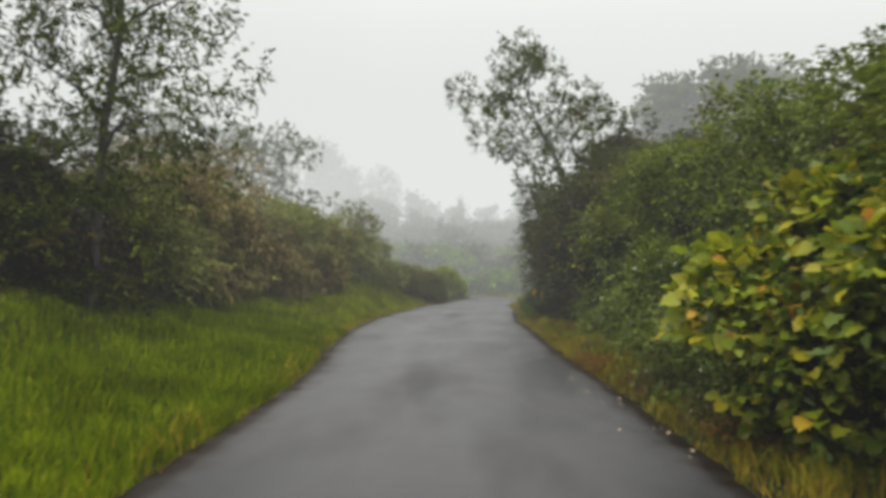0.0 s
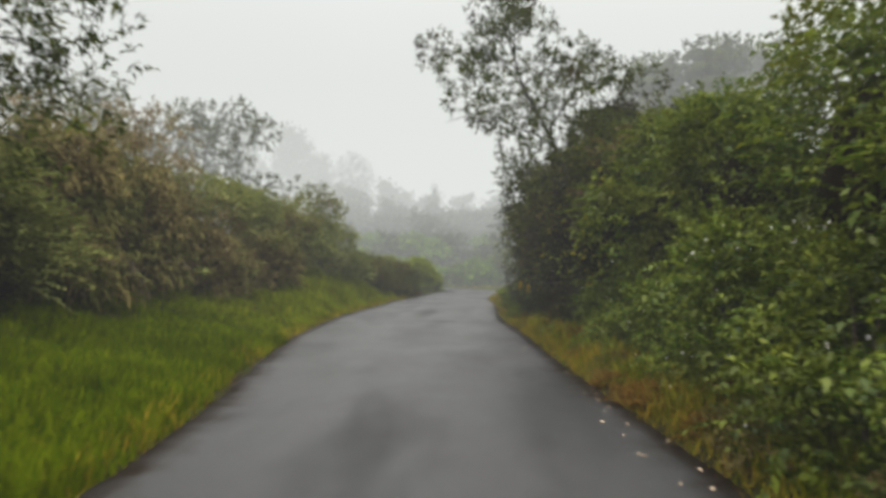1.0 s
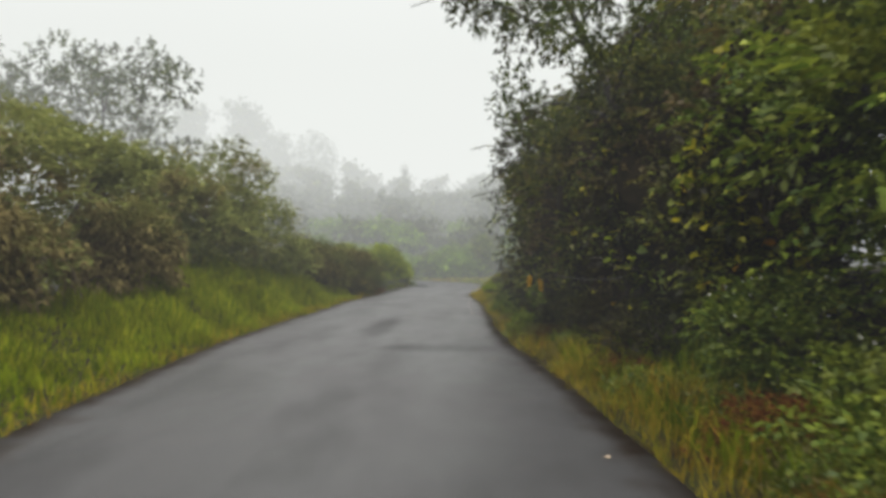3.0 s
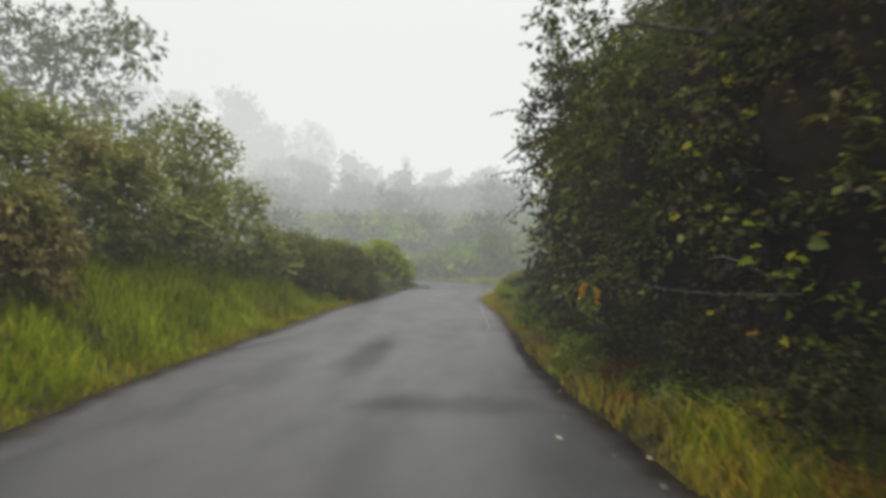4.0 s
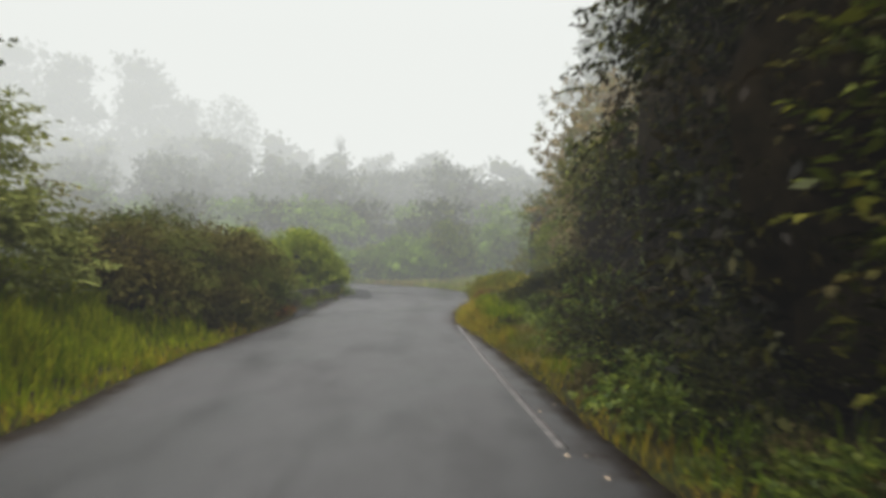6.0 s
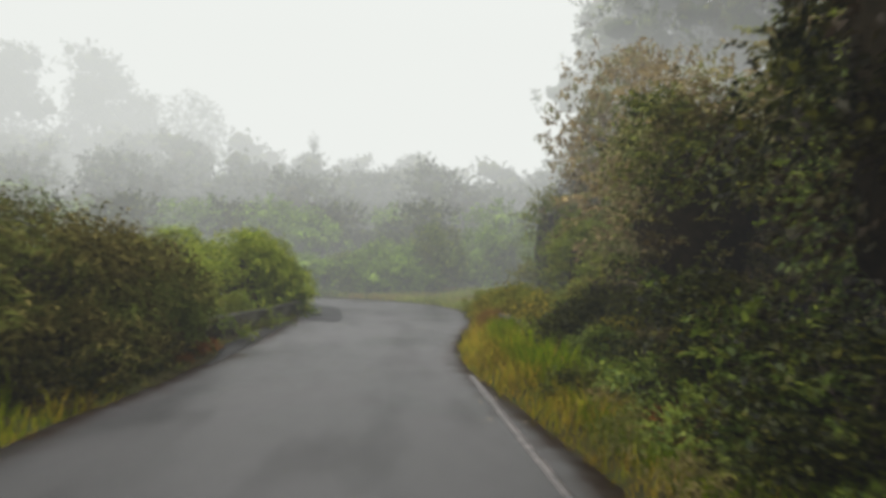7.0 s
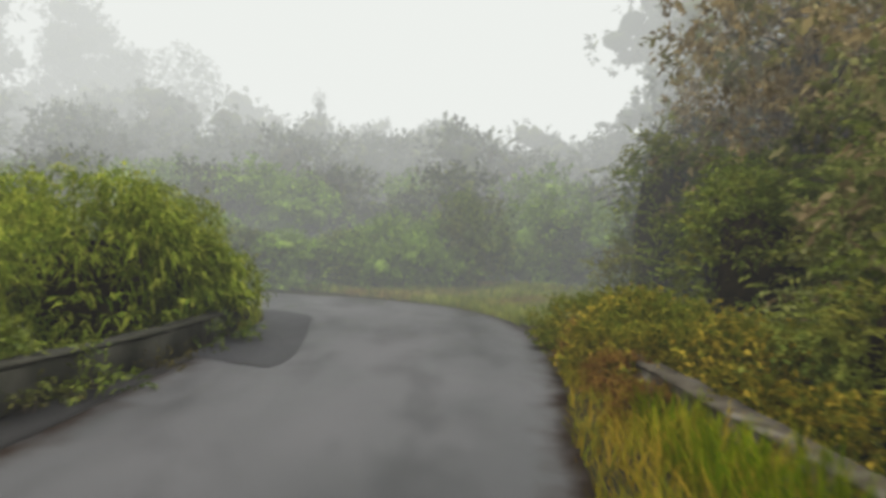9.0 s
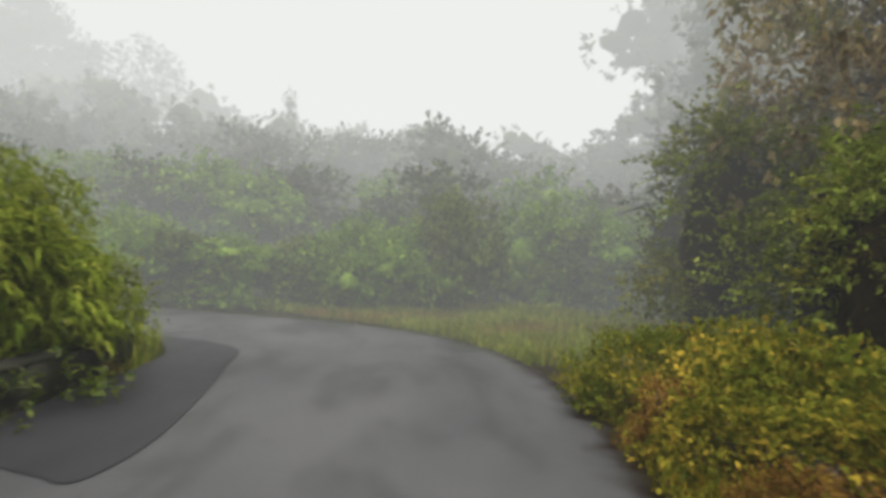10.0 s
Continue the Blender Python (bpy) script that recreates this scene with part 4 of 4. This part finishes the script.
plant("hedge_b", 8.0, 26.8, 1.2, 1.2, 1.05, group=G)
plant("sparse", 6.9, 27.3, 1.0, 1.0, 1.0, 0)
plant("tawny", 7.4, 48.6, 1.15, 1.15, 1.1)
plant("hedge_c", 6.4, 45.8, 0.95, 0.95, 0.9)
for x, y, s in [(5.5, 45.4, 0.55), (4.85, 46.4, 0.5), (4.7, 47.5, 0.45), (5.1, 47.6, 0.55), (5.3, 49.4, 0.6), (5.9, 47.2, 0.8), (6.0, 50.6, 0.8)]:
    plant("herb_dark", x, y, s, s, s * 0.9, group="herbs under the thicket")
plant("hedge_e", 6.9, 52.0, 0.85, 0.85, 0.7)
plant("tawny", 9.2, 46.5, 1.3, 1.3, 1.45)
plant("brown_tree", 9.4, 52.5, 1.05, 1.05, 1.1)
plant("brown_tree", 10.6, 61.5, 1.15, 1.15, 1.45)
plant("brown_tree", 13.2, 66.0, 1.25, 1.25, 1.6)
plant("hedge_a", 12.8, 51.0, 1.4, 1.4, 1.9)
plant("hedge_e", 9.6, 55.5, 1.2, 1.2, 1.1)
plant("olive_a", 8.2, 54.0, 1.0, 1.0, 1.0)
plant("olive_a", 10.4, 57.6, 1.3, 1.3, 1.7)
plant("hedge_b", 12.2, 61.0, 1.4, 1.4, 1.5)
plant("hedge_e", 8.4, 59.2, 1.0, 1.0, 0.9)
plant("hedge_e", 10.6, 56.5, 1.3, 1.3, 1.1)
plant("hedge_e", 8.0, 57.5, 1.0, 1.0, 0.95)
plant("hedge_c", 7.9, 39.5, 1.4, 1.4, 1.8)
plant("hedge_a", 10.5, 49.5, 1.4, 1.4, 1.3)
plant("hedge_e", 7.8, 62.0, 1.1, 1.1, 1.0)
plant("hedge_a", 9.6, 66.0, 1.3, 1.3, 1.2)
plant("brown_tree", 10.5, 60.0, 1.2, 1.2, 1.3)
for x, y, s in [(4.95, 51.2, 0.9), (5.05, 53.0, 1.0), (5.1, 55.0, 1.0), (5.5, 57.2, 1.0), (6.5, 53.6, 1.2), (6.7, 56.2, 1.2)]:
    plant("amber", x, y, s, s, s * 1.2, group="amber shrubs")
for x, y, s in [(3.78, 51.9, 0.5), (3.95, 53.2, 0.6), (4.25, 55.6, 0.7)]:
    plant("rusty", x, y, s, group="rusty brambles")
for x, y, s in [(4.12, 54.3, 0.62), (4.6, 55.0, 0.75), (4.75, 53.9, 0.7), (4.4, 57.2, 0.75), (5.0, 56.3, 0.85), (4.72, 52.6, 0.6)]:
    plant("amber", x, y, s, s, s * 1.1, group="amber shrubs")
for x, y, s in [(18.8, 80.5, 1.0), (24.5, 78, 1.05), (19.5, 90, 0.95), (31, 84, 1.1)]:
    plant("tall", x, y, s, group="tall trees")


def part(name, me, parent, label=""):
    ob = new(name, me)
    ob.parent = parent
    return tagged(ob, label) if label else ob


def vine(x, y, seed, r, h, count, label, under="broad", size=0.19):
    rng = np.random.default_rng(seed)
    root = tagged(new("vine"), label, "vine")
    root.matrix_basis = pose(x, y, ground_z(x, y) - 0.05)
    lm = bush_lumps(rng, 14, r, h)
    p, d = shell(lm, count, rng, 0.3)
    v, q = lobed(p, d + np.array([-0.3, -0.4, -0.35]) + rng.normal(0, 0.45, d.shape), size, rng)
    part("foliage", quad_mesh("vine_foliage", v, q, LM["yellow_vine"]), root)
    p, d = shell(lm, 900, rng, 0.6)
    v, q = sprigs(p * np.array([0.9, 0.9, 0.95]), d, 8, 0.3, 0.13, 0.6, rng)
    part("inner_fill", quad_mesh("vine_undergrowth", v, q, LM[under]), root, "darker leaves below the vine")
    v, q = stems(rng, 8, r, h, 0.02)
    part("woody_stem", quad_mesh("vine_stem", v, q, M_TWIG, True), root)
    return root


vine(7.17, 8.9, 5, 1.3, 2.9, 4200, "yellowing vine with broad lobed wet leaves", size=0.15)
vine(7.9, 7.2, 6, 1.25, 2.8, 2800, "yellow-green climbing vine with broad leaves", size=0.15)
vine(6.4, 22.8, 8, 0.9, 4.3, 1100, "yellow-green vine over dark brown twigs in the thicket", "deep", 0.13)
vine(5.75, 26.8, 9, 0.8, 4.4, 300, "yellow-green vine over dark brown twigs in the thicket", "deep", 0.13)


def dead_frond(x, y, seed, long, count):
    """A clump of withered fern fronds that arch over and hang down, each with two ranks of leaflets."""
    rng = np.random.default_rng(seed)
    root = tagged(new("dead_fern"), "withered pale brown fern with hanging fronds", "fern", "withered ferns")
    root.matrix_basis = pose(x, y, ground_z(x, y) - 0.03)
    for i in range(count):
        a = rng.uniform(-1.2, 1.2)
        way = np.array([math.cos(a), math.sin(a), 0.0])
        t = np.linspace(0, 1, 22)[:, None]
        reach = long * rng.uniform(0.7, 1.1)
        line = way * reach * 0.8 * t + np.array([0, 0, 1.0]) * (1.0 + reach * (1.5 * t - 2.1 * t**2))
        line = line + np.array([0, 0, -1.0]) * (1 - t) ** 2
        v, q = tube(line, 0.012, 0.004, 4)
        side = unit(np.cross(way, np.array([0, 0, 1.0])))
        aim = side[None] * np.where(np.arange(40) % 2, 1.0, -1.0)[:, None] + way * 0.4 - np.array([0, 0, 0.7]) + rng.normal(0, 0.15, (40, 3))
        foot = np.stack([np.interp(np.linspace(0.25, 1, 40), t[:, 0], line[:, k]) for k in range(3)], 1)
        part("frond", quad_mesh("fern_frond", *join([(v, q), leaves(foot, aim, 0.16 * reach, 0.16, rng, 0.1, 0.6, 0.4)]), LM["withered"]), root)


for x, y, i in [(-4.5, 18.4, 1), (-4.8, 21.6, 2), (-4.7, 25.2, 3)]:
    dead_frond(x, y, i, 1.0 + 0.15 * (i % 2), 4)


def ginger(x, y, seed, tall):
    """Ginger plant: arching stems with long leaves and a spike of orange flowers."""
    rng = np.random.default_rng(seed)
    root = tagged(new("ginger_plant"), "ginger plant with long leaves and orange flower spikes", "plant", "ginger plants")
    root.matrix_basis = pose(x, y, ground_z(x, y) - 0.04)
    for i in range(2):
        a = i * 3.0 + seed
        top = np.array([math.cos(a) * 0.24 - 0.1, math.sin(a) * 0.2 - 0.1, tall * (0.86 + 0.1 * i)])
        t = np.linspace(0, 1, 8)[:, None]
        pts = np.array([0.03 * i, 0, 0]) * (1 - t) + top * t
        v, q = tube(pts, 0.012, 0.008, 6)
        stem = part("stem", quad_mesh("ginger_stem", v, q, LM["broad"], True), root)
        for k in range(7):
            f = 0.3 + 0.65 * k / 6
            foot = top * f
            b = a + k * 2.6
            way = np.array([[math.cos(b), math.sin(b), 0.35]])
            v, q = leaves(foot[None], way, 0.44, 0.28, rng, 0.15, 0.8, 0.35)
            part("leaf", quad_mesh("ginger_leaf", v, q, LM["broad"]), stem)
        p = top + np.array([0, 0, 1.0]) * rng.uniform(0, 0.24, (70, 1))
        v, q = leaves(p, rng.normal(0, 1, (70, 3)) + np.array([0, 0, 0.5]), 0.075, 0.4, rng)
        part("flower_spike", quad_mesh("ginger_spike", v, q, LM["petal"]), stem, "orange-yellow flower spike")


ginger(4.42, 30.2, 1, 1.12)


def parapet(name, face, thick, high, label, seed, body, cap):
    """Low kerb wall of concrete: body with a slightly wider coping, edges worn."""
    rng = np.random.default_rng(seed)
    root = tagged(new(name), label, "parapet", kind="structure")
    f = glide(face, 10)
    d = unit(np.gradient(f, axis=0))
    side = np.stack([-d[:, 1], d[:, 0]], 1) * thick
    for nm, lo, hi, grow in (("wall_body", -0.25, high - 0.035, 0.0), ("coping", high - 0.035, high, 0.02)):
        e = 0.015
        sec = [(-grow, lo), (-grow, hi - e), (-grow + e, hi), (1 + grow - e, hi), (1 + grow, hi - e), (1 + grow, lo)]
        rows = []
        for i in range(len(f)):
            wob = rng.normal(0, 0.008, (len(sec), 3))
            rows.append([(*(f[i] + side[i] * u), z) + wob[k] for k, (u, z) in enumerate(sec)])
        rows = np.array(rows)
        w = len(sec)
        i, j = np.meshgrid(np.arange(len(f) - 1), np.arange(w), indexing="ij")
        k = (j + 1) % w
        q = np.stack([i * w + j, i * w + k, (i + 1) * w + k, (i + 1) * w + j], -1).reshape(-1, 4)
        n = len(f) - 1
        caps = [[0, 5, 4, 1], [1, 4, 3, 2], [n * w + 1, n * w + 4, n * w + 5, n * w], [n * w + 2, n * w + 3, n * w + 4, n * w + 1]]
        part(nm, quad_mesh(nm, rows, np.concatenate([q, caps]), cap if nm == "coping" else body), root)
    return root


parapet("parapet_left", [(-2.45, 47.6), (-2.12, 51.0), (-1.80, 53.5), (-1.72, 56.0), (-1.85, 58.6)], 0.28, 0.43, "low mossy concrete parapet along the culvert", 1, M_MOSSY, M_CONCRETE)
parapet("parapet_right", [(4.24, 56.3), (4.12, 53.0), (4.0, 50.0), (3.98, 48.3)], 0.3, 0.43, "low worn brownish concrete parapet behind the grass", 2, M_WORN, M_WORN)
# edge line
ln = glide([(2.80, 35.0), (2.70, 37.5), (2.60, 40.5), (2.54, 43.0), (2.50, 45.2)], 6)
strip("trim", ln - np.array([0.05, 0]), ln + np.array([0.05, 0]), 2, 0.006, M_PAINT, "worn pale edge line painted on the asphalt", "road marking")
# ---------------- left side ----------------
plant("feathery", -3.9, 13.1, 1.0)
plant("feathery", -7.5, 11.0, 1.0, label="tree with fine dark foliage behind the verge")
for k, x, y, s, h in [("olive_a", -4.9, 15.4, 0.95, 0.75), ("hedge_a", -6.4, 12.8, 1.1, 0.66), ("hedge_a", -8.6, 12.0, 1.2, 0.7), ("hedge_a", -7.6, 15.6, 1.2, 0.7), ("herb_dark", -4.2, 13.6, 0.9, 0.75), ("herb_dark", -5.4, 12.2, 1.0, 0.8), ("herb_dark", -5.3, 16.8, 0.9, 0.8), ("brown_fern", -6.0, 18.0, 1.25, 1.2), ("brown_fern", -6.0, 21.0, 1.2, 1.15), ("olive_a", -7.2, 23.0, 1.2, 0.8),
                      ("olive_a", -6.2, 26.0, 1.15, 0.8), ("olive_a", -6.8, 29.0, 1.15, 0.86), ("olive_a", -6.2, 32.0, 1.1, 0.86), ("olive_a", -6.2, 35.0, 1.1, 0.82), ("olive_a", -5.2, 38.4, 1.0, 0.72),
                      ("brown_fern", -4.8, 28.5, 0.8, 0.7), ("brown_fern", -5.2, 24.3, 0.8, 0.8)]:
    plant(k, x, y, s, s, h, group="thicket behind the grass")
for x, y, s in [(-6.3, 21.6, 0.86), (-6.9, 19.2, 0.8), (-5.8, 24.2, 0.72), (-8.0, 22.6, 0.85)]:
    plant("umber_tree", x, y, s, group="brownish trees behind the verge")
plant("sapling", -5.1, 36.6, 0.82)
plant("umbrella", -16.5, 46, 1.0)
plant("umbrella", -20.5, 42, 0.95)
for x, y, s, h in [(-4.1, 42.0, 1.0, 0.74), (-3.5, 44.4, 1.05, 0.8), (-3.15, 46.8, 0.85, 0.82), (-5.3, 46.6, 1.2, 1.0), (-5.0, 50.0, 1.1, 1.1), (-2.85, 45.2, 0.55, 0.5), (-2.75, 46.7, 0.5, 0.5), (-2.9, 43.8, 0.5, 0.45)]:
    plant("bracken", x, y, s, s, h, group="bracken thicket")
plant("gold", -3.75, 55.9, 1.12, 1.12, 1.08)
plant("gold", -3.15, 57.9, 0.72, 0.72, 0.92)
plant("herb", -2.75, 51.7, 0.45, 0.45, 0.5, label="low yellow-green bramble with white flowers behind the parapet")
plant("herb", -2.95, 50.6, 0.45, 0.45, 0.48, label="low yellow-green bramble with white flowers behind the parapet")
plant("gold", -5.0, 53.4, 0.95, 0.95, 0.85)
plant("gold", -6.8, 57.5, 1.1, 1.1, 1.0)

# ---------------- across the bend, and the far slope ----------------
rng = np.random.default_rng(40)
for i, x in enumerate(np.arange(-19, 11, 1.75)):
    plant(("far_c", "far_a", "far_a", "far_c", "far_a")[i % 5], x + rng.uniform(-0.6, 0.6), 71.2 + rng.uniform(-0.9, 1.8), rng.uniform(0.7, 1.1), None, rng.uniform(0.55, 1.1), group="bushes across the bend")
for i, x in enumerate(np.arange(-32, 22, 3.2)):
    plant("far_b" if i % 2 else "far_a", x + rng.uniform(-1, 1), 79 + rng.uniform(-2, 3), rng.uniform(1.1, 1.6), None, rng.uniform(1.1, 1.6), group="thicket on the slope")
for i, x in enumerate(np.arange(-56, 40, 2.9)):
    plant("round", x + rng.uniform(-1.2, 1.2), (96 if i % 2 else 103) + rng.uniform(-3, 4), rng.uniform(0.62, 0.8) + 0.1 * (x < -14), group="trees on the far slope")
for i, x in enumerate(np.arange(-44, 34, 3.4)):
    plant("far_b", x + rng.uniform(-1, 1), 89 + rng.uniform(-2, 3), rng.uniform(1.5, 2.0), None, rng.uniform(1.6, 2.1), group="thicket on the slope")
plant("conifer", -7.1, 97.4, 0.4, 0.4, 0.86)
plant("umbrella", -21.5, 110, 1.15, label="faint spreading tree on the foggy slope")
for x, y, s in [(-32, 107, 0.74), (-38, 104, 0.72), (-45, 106, 0.78), (-27.5, 110, 0.55), (-52, 108, 0.7)]:
    plant("tall", x, y, s, group="tall trees")

# ---------------- grass ----------------
grng = np.random.default_rng(77)
tall_grass = lambda x, y, d: (0.26 + 0.32 * smooth(18, 34, y) * smooth(0.2, 1.4, d)) * (0.75 + 0.5 * wave(x, y, 1.1)) * (0.55 + 0.45 * smooth(0, 0.7, d))
blades("verge_grass_left", 66000, (-8.5, 3.5, 3, 25), tall_grass, "grass", "lush wet green grass on the verge", grng, lambda x, y, d, l: l * (d > 0.03) * (1 - smooth(4.6, 7.2, d)) * (1 - smooth(19, 25, y)), 0.014)
blades("verge_grass_left", 78000, (-8.5, 2.0, 19, 44), tall_grass, "lit_grass", "tall lush yellow-green grass on the bank, brightened as out of tree shade", grng,
       lambda x, y, d, l: l * (d > 0.03) * (1 - smooth(4.6, 7.2, d)) * smooth(19, 25, y) * (1 - smooth(41, 43, y)), 0.014)
blades("verge_grass_left", 60000, (-3.5, 3, 4, 20), lambda x, y, d: 0.2 + 0.08 * wave(x, y, 0.7), "grass", "short wet grass at the edge of the verge", grng,
       lambda x, y, d, l: l * (d > 0.0) * (1 - smooth(2.0, 3.4, d)), 0.012)
blades("verge_grass_right", 120000, (2, 8.0, 8, 52), lambda x, y, d: (0.24 + 0.08 * wave(x, y, 0.9)) * (1 + 0.7 * smooth(41, 45, y) + 0.5 * smooth(11, 14, y) * (1 - smooth(36, 40, y))), "grass", "green grass under the roadside thicket", grng,
       lambda x, y, d, l: (~l) * (d > 0.35 + 0.2 * smooth(41, 44, y)) * (1 - smooth(1.5, 2.5, d + 1.05 * smooth(40, 43, y))) * (0.75 - 0.66 * smooth(23, 27, y) + 0.91 * smooth(38, 42, y)), 0.011)
blades("dry_grass", 185000, (-3, 7.0, 4, 60), lambda x, y, d: (0.2 + 0.12 * wave(x, y, 0.8)) * (1 + 0.7 * smooth(41, 44, y) * smooth(0.1, 0.6, d) + 1.0 * smooth(11, 14, y) * (1 - smooth(24, 28, y)) * smooth(0.05, 0.5, d) * (x > 2.5)), "dry_grass", "yellowed dry grass along the road's edge", grng,
       lambda x, y, d, l: (d > -0.05) * np.where(l, 0.5 * (1 - smooth(0.1, 0.6, d)) * (y < 43), (1 - smooth(0.5, 1.45, d)) * (1 - (0.6 + 0.35 * smooth(0.3, 0.7, d)) * smooth(24, 28, y) * (1 - smooth(38, 42, y)))), 0.007, 1.0)
blades("bend_grass", 26000, (-9, -1, 57.5, 63), lambda x, y, d: 0.3 + 0.1 * wave(x, y, 1.1), "pale_grass", "green grass on the inside of the bend", grng,
       lambda x, y, d, l: l * (d > 0.02) * (1 - smooth(1.6, 3, d)), 0.014)
blades("bend_grass", 60000, (-16, 10, 61, 72), lambda x, y, d: 0.28 + 0.12 * wave(x, y, 1.3), "pale_grass", "pale green grass on the outside of the bend", grng,
       lambda x, y, d, l: (~l) * (d > 0.05) * (1 - smooth(3.5, 6, d)), 0.02)

# ---------------- small things ----------------
lrng = np.random.default_rng(9)
v, q = lobed(np.zeros((1, 3)), np.array([[1.0, 0, 0]]), 0.10, lrng)
v[:, 2] = np.abs(v[:, 2]) * 0.3 + 0.004
LEAF = quad_mesh("fallen_leaf", v, q, LM["dead"])
for i in range(46):
    y = lrng.uniform(8.5, 17) if i < 26 else lrng.uniform(18, 44)
    e = RIGHT_EDGE[np.abs(RIGHT_EDGE[:, 1] - y).argmin()]
    ob = new("fallen_leaf", LEAF)
    s = lrng.uniform(0.25, 0.6)
    ob.matrix_basis = pose(e[0] - abs(lrng.normal(0, 0.32)) - 0.05, y, 0.004, lrng.uniform(-8, 8), lrng.uniform(-8, 8), lrng.uniform(0, 360)) @ Matrix.Diagonal((s, s, s, 1))
    tagged(ob, "curled brown fallen leaf lying on wet asphalt", "leaf", "fallen leaves")

t01 = np.linspace(0, 1, 10)[:, None]
v, q = tube(np.array([5.25, 25.0, 1.40]) * (1 - t01) + np.array([4.6, 28.6, 1.36]) * t01 - np.array([0, 0, 0.06]) * 4 * t01 * (1 - t01), 0.006, 0.006, 6)
tagged(new("fence_wire", quad_mesh("fence_wire", v, q, M_PAINT, True)), "thin pale wire strung through the thicket", "wire")


def boulder(x, y, r, seed):
    rng = np.random.default_rng(seed)
    n, m = 14, 9
    a, b = np.meshgrid(np.arange(n) * 2 * math.pi / n, np.linspace(-1.45, 1.5, m), indexing="xy")
    d = np.stack([np.cos(a) * np.cos(b), np.sin(a) * np.cos(b), np.sin(b)], -1)
    k = 1 + 0.16 * np.sin(d[..., :1] * 4 + seed) + 0.12 * np.cos(d[..., 1:2] * 5 + 2 * seed) + rng.normal(0, 0.03, (m, n, 1))
    v = d * k * r * np.array([1.25, 1.0, 0.75])
    i, j = np.meshgrid(np.arange(m - 1), np.arange(n), indexing="ij")
    q = np.stack([i * n + j, i * n + (j + 1) % n, (i + 1) * n + (j + 1) % n, (i + 1) * n + j], -1).reshape(-1, 4)
    ob = new("boulder", quad_mesh("boulder", v, q, M_STONE, True))
    ob.matrix_basis = pose(x, y, ground_z(x, y) + r * 0.35, 0, 0, 40 * seed)
    tagged(ob, "grey weathered boulder at the top of the verge", "rock", "boulders")


boulder(-5.35, 25.2, 0.42, 1)
boulder(-5.2, 26.4, 0.3, 2)
